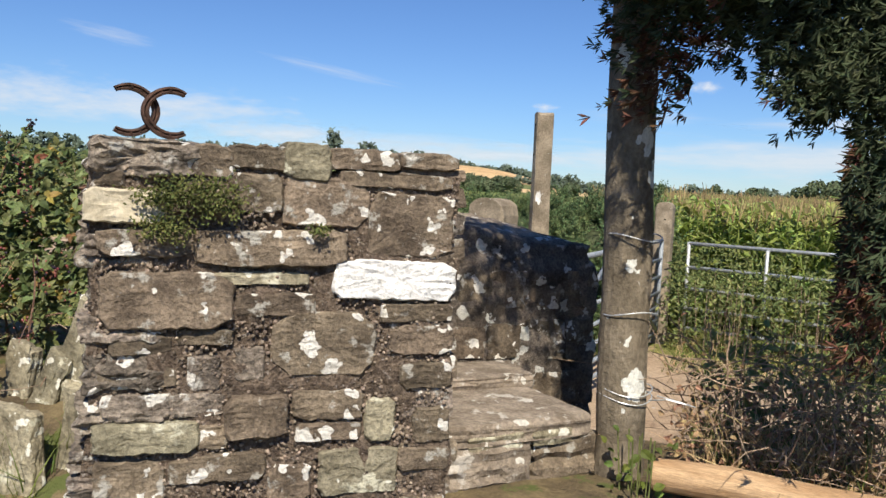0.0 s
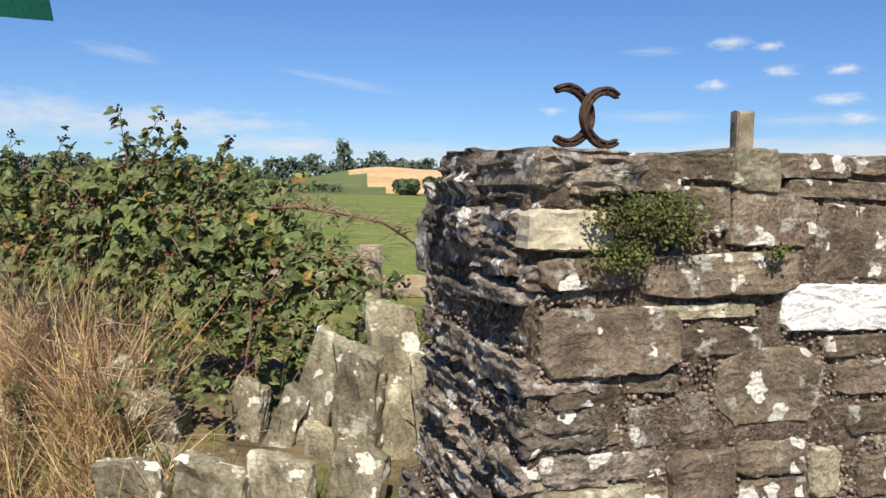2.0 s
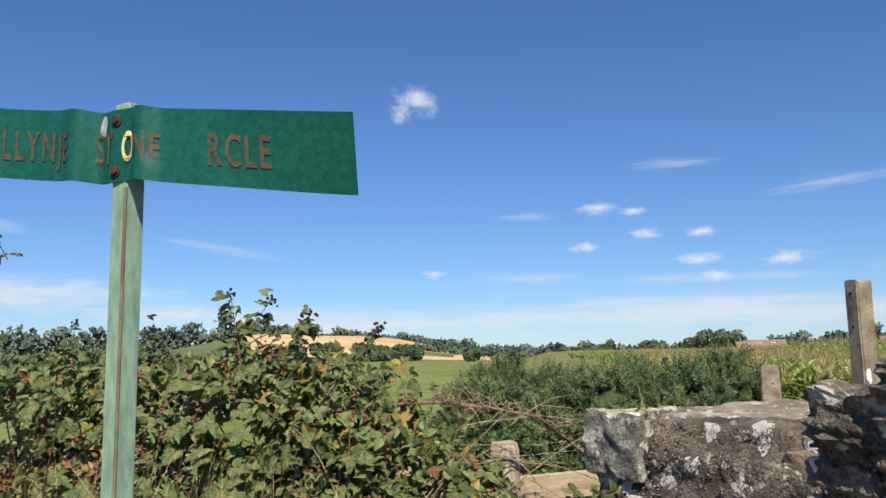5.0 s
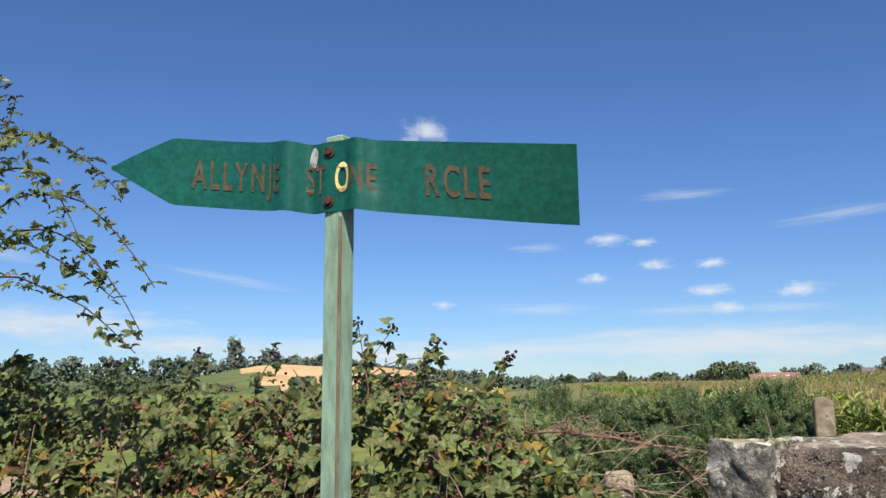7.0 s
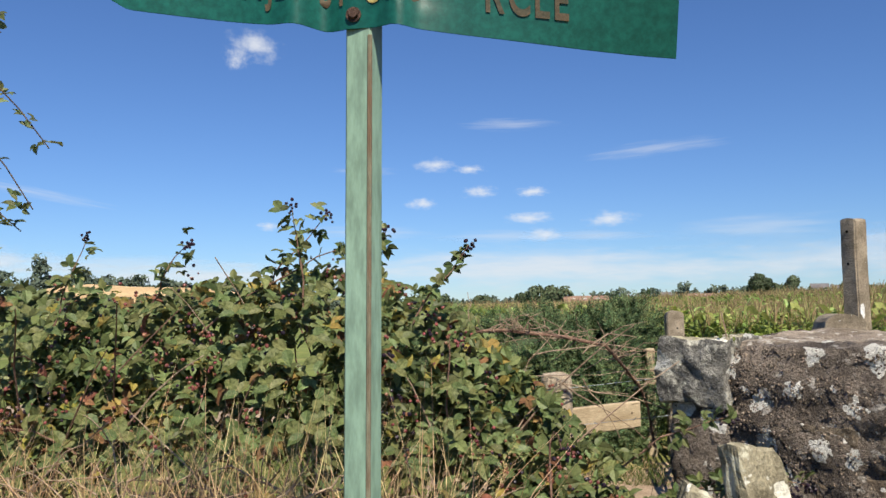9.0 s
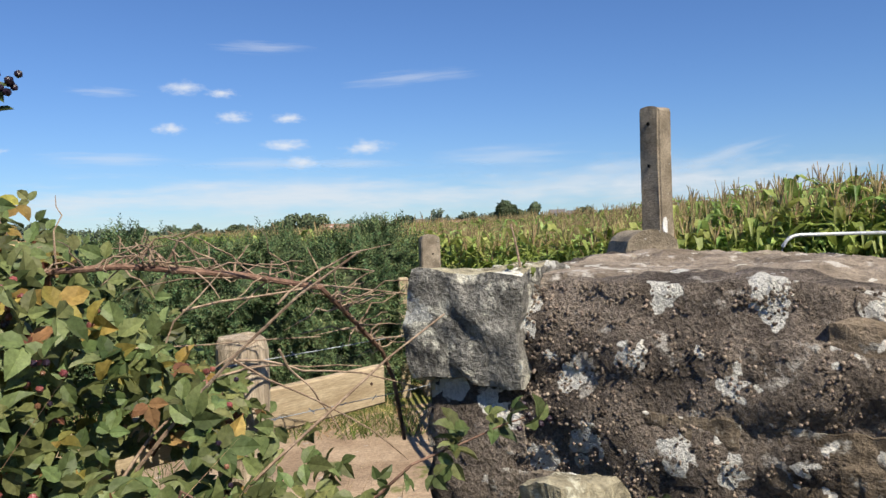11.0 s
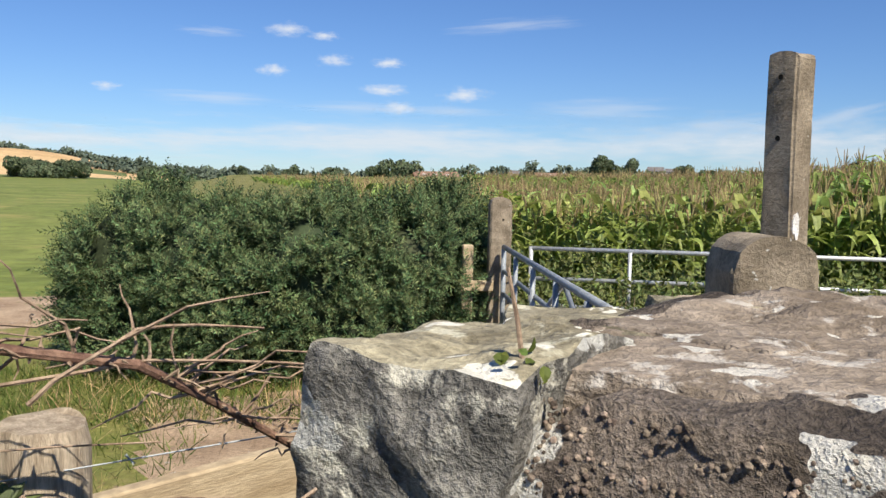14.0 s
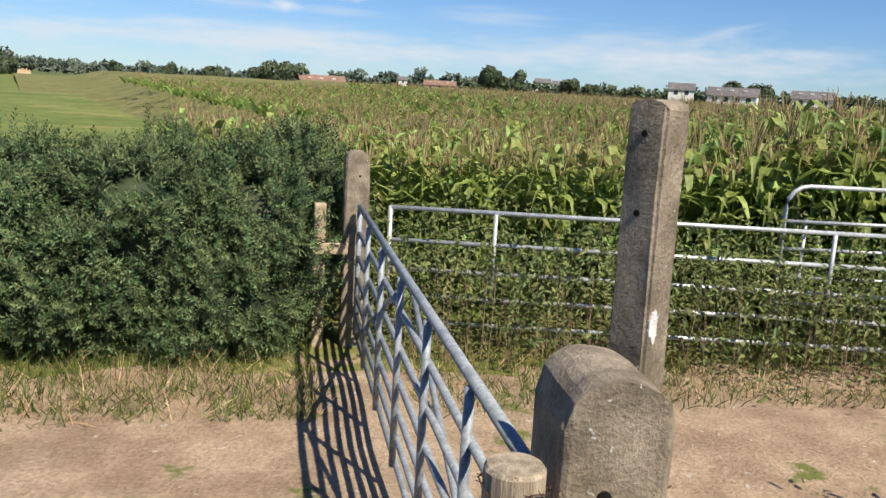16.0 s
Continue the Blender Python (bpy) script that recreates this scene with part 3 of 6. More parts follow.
    b = np.column_stack([rng.uniform(-0.006, 0.006, n // 2) - 0.004, rng.uniform(0.02, DEEP - 0.02, n // 2), rng.uniform(0.6, TALL - 0.15, n // 2)])
    b[:, 0] -= np.array([0.09 * smooth(0.95, 0.15, z) for z in b[:, 2]])
    q = np.concatenate([a, b])
    v, f = scatter(BERRY, frames_from(rng.normal(size=(len(q), 3)), rng), q, rng.uniform(0.003, 0.0075, len(q)))
    part("pebble_dash", mesh("pebble_dash", v, f, M_PEBBLE), p, "small pebbles in the mortar", kind="stuff")
    # tufts of stonecrop on the face
    rng = np.random.default_rng(4)
    for cx, cz, rx, rz, cnt in ((0.25, 1.455, 0.13, 0.045, 1100), (0.17, 1.435, 0.07, 0.03, 400), (0.31, 1.42, 0.08, 0.04, 500), (0.18, 1.36, 0.075, 0.04, 600), (0.57, 1.365, 0.035, 0.02, 120)):
        a = rng.normal(size=(cnt, 3)) * 0.45
        locs = np.stack([cx + a[:, 0] * rx, -0.03 - np.abs(a[:, 1]) * 0.03 - 0.02, cz + a[:, 2] * rz], axis=1)
        fr = frames_from(rng.normal(size=(cnt, 3)) + np.array([0, -0.8, 0.6]), rng)
        v, f = scatter(leaflet(1, 0.5), fr, locs, rng.uniform(0.006, 0.013, cnt))
        part("moss_tuft", mesh("moss_tuft", v, f, M_MOSS), p, "clump of green stonecrop", kind="stuff")
    return p


build_pillar()


def build_horseshoes():
    """Two rusty shoes welded back to back, standing on the pillar."""
    t = thing("horseshoe_ornament", (-1.622, 1.645, TALL + 0.020), "two rusty horseshoes welded together on the pillar top", "ornament", turn=62)
    R = 0.059

    def shoe(cx, flip, y):
        prof = [(-0.0095, -0.005), (0.0095, -0.005), (0.0095, 0.005), (0.004, 0.006), (0.0, 0.002), (-0.004, 0.006), (-0.0095, 0.005)]
        verts, faces = [], []
        steps = 26
        for i in range(steps + 1):
            a = math.radians(-122 + 244 * i / steps)
            rr = R * (1.0 + 0.05 * math.cos(2 * a))
            c = Vector((cx + flip * -math.cos(a) * rr * 1.12, y, R + math.sin(a) * R * 1.0 + 0.002))
            out = Vector((flip * -math.cos(a), 0, math.sin(a)))
            taper = 1.0 - 0.25 * smooth(0.75, 1.0, abs(2 * i / steps - 1))
            for px, py in prof:
                verts.append(c + out * px * taper + Vector((0, -py * 1.3, 0)))
        k = len(prof)
        for i in range(steps):
            for j in range(k):
                faces.append((i * k + j, i * k + (j + 1) % k, (i + 1) * k + (j + 1) % k, (i + 1) * k + j))
        faces.append(tuple(range(k))[::-1])
        faces.append(tuple(steps * k + j for j in range(k)))
        s = part("horseshoe", mesh("horseshoe", verts, faces, M_RUST, smooth=False), t)
        # nail holes in the groove
        for deg in (-85, -62, -40, 40, 62, 85):
            a = math.radians(deg)
            c = Vector((cx + flip * -math.cos(a) * R * 1.02, y - 0.0072, R + math.sin(a) * R + 0.002))
            v, f = slab_box(-0.002, -0.002, -0.003, 0.002, 0.002, 0.003, 0)
            part("nail_stub", mesh("nail_stub", [tuple(c + Vector(q)) for q in v], f, M_RUST), s)

    shoe(0.053, 1, -0.004)
    shoe(-0.053, -1, 0.009)
    return t


build_horseshoes()

# ---- low broad wall behind the stile ----
OUTLINE = [(-2.06, 2.78), (-2.94, 3.485), (-2.70, 3.72), (-2.38, 3.95), (-1.90, 4.10), (-1.22, 4.22), (-1.02, 3.98), (-1.54, 3.40)]


def wall_top(x, y):
    return 1.345 + 0.03 * noise.noise(Vector((x * 2.2, y * 2.2, 7))) - 0.10 * smooth(-1.75, -1.2, x) - 0.06 * smooth(-2.35, -2.05, x) * smooth(3.3, 2.8, y) - 0.07 * smooth(0.26, 0.17, math.hypot(x + 2.80, y - 3.54))


def build_low_wall():
    w = thing("low_stone_wall", (-2.0, 3.5, 0.0), "broad low mortared stone wall with a weathered flat top", "wall")
    o = Vector((2.0, -3.5, 0))
    # side strip of roughcast masonry
    verts, faces, slots = [], [], []
    ring = []
    for i, a in enumerate(OUTLINE):
        b = OUTLINE[(i + 1) % len(OUTLINE)]
        k = max(2, int(math.dist(a, b) / 0.022))
        ring += [(a[0] + (b[0] - a[0]) * j / k, a[1] + (b[1] - a[1]) * j / k) for j in range(k)]
    c = (sum(p[0] for p in OUTLINE) / 8, sum(p[1] for p in OUTLINE) / 8)
    rows = 52
    m = len(ring)
    for r in range(rows + 1):
        t = r / rows
        for x, y in ring:
            z = -0.35 + t * (wall_top(x, y) + 0.35)
            d = Vector((x - c[0], y - c[1], 0)).normalized()
            nz = 0.014 * noise.noise(Vector((x * 42, y * 42, z * 42))) + 0.035 * noise.noise(Vector((x * 6, y * 6, z * 6))) + 0.02 * noise.noise(Vector((x * 3, y * 3, z * 14)))
            nz -= 0.05 * smooth(0.90, 1.0, t)
            verts.append((x + d.x * nz, y + d.y * nz, z))
    for r in range(rows):
        for k in range(m):
            faces.append((r * m + k, (r + 1) * m + k, (r + 1) * m + (k + 1) % m, r * m + (k + 1) % m))
            slots.append(0)
    rings = 26
    base = rows * m
    for r in range(1, rings + 1):
        t = 0.09 + 0.91 * r / rings
        for x, y in ring:
            q = (x + (c[0] - x) * t, y + (c[1] - y) * t)
            z = wall_top(*q) + 0.012 * smooth(0, 0.2, t) + 0.016 * noise.noise(Vector((q[0] * 9, q[1] * 9, 4))) + 0.010 * noise.noise(Vector((q[0] * 25, q[1] * 25, 1)))
            verts.append((*q, z))
        for k in range(m):
            a, b = base + (r - 1) * m, base + r * m
            faces.append((a + k, b + k, b + (k + 1) % m, a + (k + 1) % m))
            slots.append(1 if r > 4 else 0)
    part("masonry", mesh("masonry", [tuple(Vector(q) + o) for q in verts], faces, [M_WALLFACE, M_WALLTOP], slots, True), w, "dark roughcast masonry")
    # big pale end stone and cap stones
    along = Vector((0.785, -0.62, 0))
    across = Vector((0.62, 0.785, 0))
    ang = math.atan2(along.y, along.x)

    def cap(at, size, mat, seed, z, turn=0.0, name="cap_stone", label="", **kw):
        mm = Matrix.Translation((at[0] + 2.0, at[1] - 3.5, z)) @ Matrix.Rotation(ang + turn, 4, "Z")
        me = stone_mesh(name, size, mat, seed, 16, mm, **kw)
        # upward faces of the end stone take the lighter stone material
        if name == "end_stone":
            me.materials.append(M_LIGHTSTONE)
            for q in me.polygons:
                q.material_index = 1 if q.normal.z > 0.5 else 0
        part(name, me, w, label)
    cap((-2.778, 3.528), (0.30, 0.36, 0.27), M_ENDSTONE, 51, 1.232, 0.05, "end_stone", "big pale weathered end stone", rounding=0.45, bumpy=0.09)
    cap((-2.54, 3.76), (0.34, 0.28, 0.14), M_LIGHTSTONE, 52, 1.283, 0.5, rounding=0.5, bumpy=0.06)
    cap((-2.27, 3.885), (0.30, 0.20, 0.14), M_LIGHTSTONE, 53, 1.293, 0.6, rounding=0.5, bumpy=0.06)
    cap((-1.88, 3.95), (0.36, 0.22, 0.13), M_LIGHTSTONE, 54, 1.292, 0.7, rounding=0.5, bumpy=0.06)
    cap((-2.42, 3.42), (0.50, 0.30, 0.10), M_WALLTOP, 55, 1.302, 0.1, rounding=0.5, bumpy=0.05, strata=0.1)
    cap((-2.02, 3.62), (0.46, 0.34, 0.10), M_WALLTOP, 56, 1.29, 0.3, rounding=0.5, bumpy=0.05)
    cap((-2.40, 3.66), (0.30, 0.22, 0.08), M_WALLTOP, 57, 1.318, -0.2, rounding=0.5, bumpy=0.05)
    # lichened stones showing in the west face
    for i, (s, z, ww, hh, mt) in enumerate(((0.80, 1.17, 0.16, 0.10, M_DARKSTONE), (0.98, 1.18, 0.18, 0.16, M_STONE),
                                            (0.62, 1.00, 0.22, 0.12, M_STONE), (0.90, 0.98, 0.26, 0.14, M_STONE), (0.12, 0.98, 0.26, 0.10, M_DARKSTONE), (0.75, 0.82, 0.36, 0.14, M_STONE), (1.05, 0.80, 0.22, 0.14, M_DARKSTONE), (0.3, 0.84, 0.4, 0.12, M_DARKSTONE))):
        at = Vector((-2.951, 3.481, 0)) + along * s + across * 0.085
        cap((at.x, at.y), (ww, 0.16, hh), mt, 70 + i, z, 0, "face_stone", rounding=0.3, bumpy=0.08)
    # pebbly roughcast between them
    rng = np.random.default_rng(15)
    n = 6500
    q = []
    for t, z in zip(rng.uniform(0.2, 1.12, n), rng.uniform(0.62, 1.325, n)):
        x, y = -2.94 + along.x * t, 3.485 + along.y * t
        d = Vector((x - c[0], y - c[1], 0)).normalized()
        nz = 0.014 * noise.noise(Vector((x * 42, y * 42, z * 42))) + 0.035 * noise.noise(Vector((x * 6, y * 6, z * 6))) + 0.02 * noise.noise(Vector((x * 3, y * 3, z * 14)))
        nz -= 0.05 * smooth(0.90, 1.0, (z + 0.35) / (wall_top(x, y) + 0.35)) + rng.uniform(-0.004, 0.002)
        q.append((x + d.x * nz + 2.0, y + d.y * nz - 3.5, z))
    v, f = scatter(BERRY, frames_from(rng.normal(size=(n, 3)), rng), q, rng.uniform(0.0022, 0.0055, n))
    part("pebble_dash", mesh("pebble_dash", v, f, M_PEBBLE), w, "dark pebbly roughcast", kind="stuff")
    # stones of the east end, in the tree's shade
    u = Vector((0.657, 0.753, 0))
    for i in range(12):
        at = Vector((-1.54, 3.40, 0)) + u * (0.1 + 0.2 * (i % 4)) + Vector((-0.05, 0.045, 0))
        mm = Matrix.Translation((at.x + 2.0, at.y - 3.5, 0.55 + 0.24 * (i // 4))) @ Matrix.Rotation(math.atan2(u.y, u.x), 4, "Z")
        part("face_stone", stone_mesh("face_stone", (rnd(0.15, 0.22), 0.16, rnd(0.14, 0.2)), M_STONE, 90 + i, 5, mm, rounding=0.3, bumpy=0.08), w)
    return w


build_low_wall()


# ---- upright slabs of the hedge bank ----
def build_uprights():
    o, d = Vector((-2.75, 2.86, 0)), Vector((-0.944, -0.329, 0))
    nrm = Vector((0.329, -0.944, 0))
    rows = ((0.0, 0.45, 0.20, 1.06, 0.03, 0.02), (0.145, 0.36, 0.185, 0.885, -0.04, 0.10), (0.36, 0.32, 0.17, 0.925, -0.32, 0.06), (0.49, 0.32, 0.11, 0.70, -0.22, 0.08), (0.64, 0.28, 0.14, 0.71, -0.05, 0.05),
            (1.02, 0.24, 0.24, 0.66, -0.3, 0.06), (0.92, 0.0, 0.26, 0.44, -0.12, 0.16), (0.63, 0.0, 0.22, 0.43, -0.1, 0.15), (0.39, 0.02, 0.14, 0.38, 0.1, 0.16), (0.26, 0.05, 0.13, 0.57, 0.05, 0.14), (0.14, 0.05, 0.09, 0.44, 0.0, 0.16),
            (1.42, 0.35, 0.26, 0.74, -0.9, 0.1), (1.75, 0.2, 0.24, 0.6, -0.3, 0.1), (2.1, 0.15, 0.26, 0.58, 0.2, 0.1), (-0.17, 0.3, 0.14, 0.86, 0.05, 0.1), (-0.27, 0.2, 0.13, 0.72, 0.1, 0.1), (1.25, 0.05, 0.24, 0.42, -0.2, 0.15),
            (0.3, 0.2, 0.24, 0.58, 0.08, 0.6), (0.08, 0.2, 0.2, 0.6, -0.05, 0.5), (0.55, 0.2, 0.26, 0.55, -0.12, 0.6), (0.85, 0.2, 0.24, 0.52, 0.1, 0.55))
    for i, (s, z0, w, z1, lean, fwd) in enumerate(rows):
        at = o + d * s + nrm * fwd
        h = (z1 - z0 + 0.18) / math.cos(lean)
        m = Matrix.Rotation(math.atan2(-d.y, -d.x) + rnd(-0.3, 0.3), 4, "Z") @ Matrix.Rotation(-lean, 4, "Y") @ Matrix.Rotation(rnd(-0.1, 0.12), 4, "X")
        me = stone_mesh("slab", (w, rnd(0.06, 0.11), h), M_LIGHTSTONE, 130 + i, 10, m, rounding=0.35, bumpy=0.15, strata=0.15, skew=rnd(-0.15, 0.15), wedge=0.15)
        ob = new("upright_slab", me)
        ob.location = (at.x, at.y, (z0 + z1 - 0.18) / 2)
        tagged(ob, "upright lichen-covered slate slab set in the bank", "stone", group="slabs of the hedge bank")


build_uprights()


# ---- signpost ----
def build_signpost():
    t = thing("signpost", (-3.815, 1.545, 0.0), "pale green steel signpost with a bent dark green pointer", "signpost")
    prof = 0.0275
    m = Matrix.Rotation(math.radians(-14), 4, "Z")
    lean = Matrix.Rotation(math.radians(0.4), 4, "Y")
    part("post", mesh("post", *turned(slab_box(-prof, -prof, 0.0, prof, prof, 2.232, 0.004), lean @ m), M_GREENPAINT), t, "pale green painted square steel post")
    part("rusty_edge", mesh("rusty_edge", *turned(slab_box(prof - 0.007, -prof - 0.003, 0.05, prof + 0.002, -prof + 0.004, 2.02, 0.002), lean @ m), M_RUSTEDGE), t, "rusted flaking corner strip")

    def bend(a):
        """Distance of the blade in front of the post and its sag, along its length."""
        y = -0.032 - 0.022 * math.exp(-((a + 0.115) / 0.035) ** 2) + 0.022 * math.exp(-((a + 0.06) / 0.03) ** 2) - 0.030 * math.exp(-((a - 0.085) / 0.03) ** 2)
        y += -0.05 * smooth(-0.2, -0.6, a) + 0.035 * smooth(0.1, 0.62, a)
        sag = -0.068 * max(0.0, (a - 0.04) / 0.58) + 0.118 * max(0.0, -a - 0.03)
        return y, sag

    def blade_at(a, z, lift=0.0):
        y, sag = bend(a)
        flare = 0.012 * math.exp(-((a - 0.13) / 0.05) ** 2) * (1 if z < 2.08 else 0.2)
        return (a - 0.04 * smooth(0.3, 0.62, a) * (2.14 - z), y - lift - flare * (2.215 - z) * 4 + 0.25 * smooth(0.1, 0.6, a) * (2.14 - z), z + sag)
    top, low = 2.215, 2.033
    verts, faces = [], []
    cols = [-0.63 + 1.25 * i / 90 for i in range(91)]
    rows = 8
    for a in cols:
        k = 1.0
        if a < -0.445:
            k = max(0.06, (a + 0.635) / 0.19)
        mid = (top + low) / 2
        for j in range(rows + 1):
            z = mid + (j / rows - 0.5) * (top - low) * k
            verts.append(blade_at(a, z))
    n = len(verts)
    verts += [(p[0], p[1] + 0.003, p[2]) for p in verts]
    for i in range(90):
        for j in range(rows):
            q = (i * (rows + 1) + j, (i + 1) * (rows + 1) + j, (i + 1) * (rows + 1) + j + 1, i * (rows + 1) + j + 1)
            faces.append(q)
            faces.append(tuple(x + n for x in q[::-1]))
    blade = part("sign_blade", mesh("sign_blade", verts, faces, M_SIGN, smooth=True), t, "bent dark green pointer blade")

    def letters(text, a, size, mat, narrow=0.55):
        for ch in text:
            if ch == " ":
                a += size * 0.6
                continue
            cu = bpy.data.curves.new("letter", "FONT")
            cu.body, cu.size, cu.offset = ch, size, 0.0022
            ob = bpy.data.objects.new("letter_source", cu)
            scene.collection.objects.link(ob)
            me = bpy.data.meshes.new_from_object(ob.evaluated_get(bpy.context.evaluated_depsgraph_get()))
            bpy.data.objects.remove(ob)
            wide = max(v.co.x for v in me.vertices) if len(me.vertices) else size * 0.5
            for v in me.vertices:
                v.co = blade_at(a + v.co.x * narrow, 2.083 + v.co.y, 0.0025)
            me.materials.clear()
            me.materials.append(mat)
            part("letter", me, blade)
            a += wide * narrow + size * 0.06
    letters("ALLYN", -0.388, 0.106, M_LETTER)
    letters("JE", -0.172, 0.10, M_LETTER, 0.5)
    letters("ST", -0.072, 0.106, M_LETTER, 0.5)
    letters("O", 0.016, 0.104, M_LETTERGOLD, 0.55)
    letters("NE", 0.066, 0.098, M_LETTER, 0.5)
    letters("RCLE", 0.252, 0.106, M_LETTER, 0.58)
    for z in (2.06, 2.188):
        y, sag = bend(0.0)
        v, f = tube([(0, y - 0.002, z), (0, y - 0.010, z)], [0.011, 0.008], 12)
        bolt = part("bolt", mesh("bolt", v, f, M_RUST), t, "rusty cross-head bolt")
        v, f = tube([(0, y - 0.001, z), (0, y - 0.004, z)], 0.015, 14)
        part("washer", mesh("washer", v, f, M_RUST), bolt)
    patch = [blade_at(-0.050 + 0.017 * math.cos(k * math.pi / 6) * (0.8 + 0.2 * math.sin(k)), 2.178 + 0.028 * math.sin(k * math.pi / 6), 0.002) for k in range(12)]
    part("bare_patch", mesh("bare_patch", patch, [tuple(range(12))], M_BARE), blade, "patch of bare metal where paint wore off")
    return t


build_signpost()


# ---- gateway: concrete posts, gates ----
def rounded_post(wx, wy, z0, z1, dome, seed, name="post", mat=M_CONCRETE):
    """A cast concrete post with a domed top along x."""
    v, f = box_grid(12)
    out = []
    for q in v:
        x, y, z = q[0] * wx / 2, q[1] * wy / 2, z0 + (q[2] * 0.5 + 0.5) * (z1 - z0)
        if dome:
            lim = z1 - dome * (1 - math.sqrt(max(0.0, 1 - (min(1, abs(x) / (wx / 2)) ** 2.2))))
            z = min(z, lim) if z > z1 - dome * 1.2 else z
        ch = 0.008
        if abs(q[0]) > 0.95 and abs(q[1]) > 0.95:
            x, y = x - math.copysign(ch, x), y - math.copysign(ch, y)
        a = noise.noise_vector(Vector((x * 14, y * 14, z * 14 + seed)))
        out.append((x + a[0] * 0.006, y + a[1] * 0.006, z + a[2] * 0.004))
    return mesh(name, out, f, mat)


def hole(at, r, axis, parent):
    # near-black raised disc; the shade inside a hole is put into its colour
    d = Vector(axis)
    v, f = tube([Vector(at), Vector(at) + d * 0.009], [r, r * 0.9], 10)
    part("bolt_hole", mesh("bolt_hole", v, f, M_HOLE), parent, "black disc painting the shade in a bolt hole")


M_HOLE = material("hole_shade", (0.008, 0.007, 0.006), (0.015, 0.013, 0.01), 20, 1.0, 0.3)


def build_posts():
    tall = thing("concrete_gatepost", (-1.658, 4.974, ground_z(-1.658, 4.974)), "tall tapered pitted concrete gatepost", "post", turn=-58)
    h = 1.982 - tall.location.z
    me = rounded_post(0.129, 0.127, -0.3, h, 0.02, 3)
    for v in me.vertices:
        b = smooth(0.6, h, v.co.z)
        v.co.x = v.co.x * (1 - 0.22 * b) - 0.012 * b
        v.co.y = v.co.y * (1 - 0.22 * b) - 0.008 * b
    part("shaft", me, tall)
    for z in (1.905, 1.72):
        hole((-0.012, -0.0535, z - tall.location.z), 0.009, (0, -1, 0), tall)
    rng = random.Random(3)
    rim = [(0.043, -0.032 + 0.018 * math.cos(k * 0.35) * rng.uniform(0.6, 1.3), 1.455 - tall.location.z + 0.042 * math.sin(k * 0.35) * rng.uniform(0.6, 1.2)) for k in range(18)]
    v, f = rim + [(x + 0.005, y, z) for x, y, z in rim], [tuple(range(18, 36))] + [(k, (k + 1) % 18, 18 + (k + 1) % 18, 18 + k) for k in range(18)]
    part("white_patch", mesh("white_patch", v, f, M_WHITE), tall, "splash of white paint")
    stub = thing("round_topped_stone", (-1.865, 4.70, ground_z(-1.86, 4.7)), "round-topped concrete stub post with a bolt hole", "post", turn=-4.5)
    part("shaft", rounded_post(0.236, 0.25, -0.3, 1.44 - stub.location.z, 0.10, 9), stub)
    hole((-0.02, -0.12, 1.20 - stub.location.z), 0.017, (0, -1, 0), stub)
    hinge = thing("hinge_post", (-1.86, 10.35, ground_z(-1.86, 10.35)), "round-topped concrete hinge post beside the hedge", "post")
    part("shaft", rounded_post(0.21, 0.20, -0.3, 1.43 - hinge.location.z, 0.07, 21), hinge)
    hole((0.02, -0.093, 1.22 - hinge.location.z), 0.012, (0, -1, 0), hinge)
    wp = thing("wooden_strainer_post", (-2.08, 4.585, -0.1), "grey round wooden post wound with barbed wire", "post")
    v, f = tube([(0, 0, 0), (0.004, 0, 0.6), (0, 0.003, 1.366), (0, 0.003, 1.375)], [0.066, 0.064, 0.062, 0.056], 18)
    part("post", mesh("post", v, f, M_WOOD), wp, "sawn round post top")
    bp = thing("wooden_side_post", (-2.17, 10.25, -0.35), "small timber post with a short rail by the hinge post", "post")
    part("post", mesh("post", *slab_box(-0.05, -0.05, 0, 0.05, 0.05, 1.33, 0.008), M_TIMBER), bp)
    part("rail", mesh("rail", *slab_box(-0.06, -0.09, 0.90, 0.24, -0.052, 1.0, 0.006), M_TIMBER), bp)


build_posts()


def bar(parent, a, b, r, mat=M_GALV, name="rail", sides=10):
    v, f = tube([a, b], r, sides)
    me = mesh(name, v, f, mat, smooth=True)
    return part(name, me, parent)


def build_main_gate():
    g = thing("field_gate", (-1.84, 10.15, ground_z(-1.84, 10.15)), "closed blue-grey tubular steel field gate", "gate")
    z0 = -g.location.z
    L = -5.25
    levels = (0.97, 0.745, 0.535, 0.345, 0.17, 0.01, -0.14)
    for i, z in enumerate(levels):
        bar(g, (0, 0, z0 + z), (0, L, z0 + z), 0.024 if i == 0 else 0.019, M_GALVBLUE)
    for y in (0.0, L):
        bar(g, (0, y, z0 - 0.16), (0, y, z0 + 0.985), 0.024, M_GALVBLUE, "stile")
    for y in (-0.9, -1.75, -2.6, -3.45, -4.3):
        bar(g, (-0.022, y, z0 - 0.15), (-0.022, y, z0 + 0.96), 0.02, M_GALVBLUE, "upright")
    bar(g, (0.028, -0.05, z0 - 0.13), (0.028, -2.6, z0 + 0.95), 0.016, M_GALVBLUE, "brace")
    bar(g, (0.028, -5.2, z0 - 0.13), (0.028, -2.6, z0 + 0.95), 0.016, M_GALVBLUE, "brace")
    for z in (0.8, 0.05):
        v, f = tube([(0, 0, z0 + z), (0, 0.12, z0 + z), (0, 0.16, z0 + z)], [0.014, 0.014, 0.02], 8)
        part("hinge", mesh("hinge", v, f, M_RUST), g)


build_main_gate()


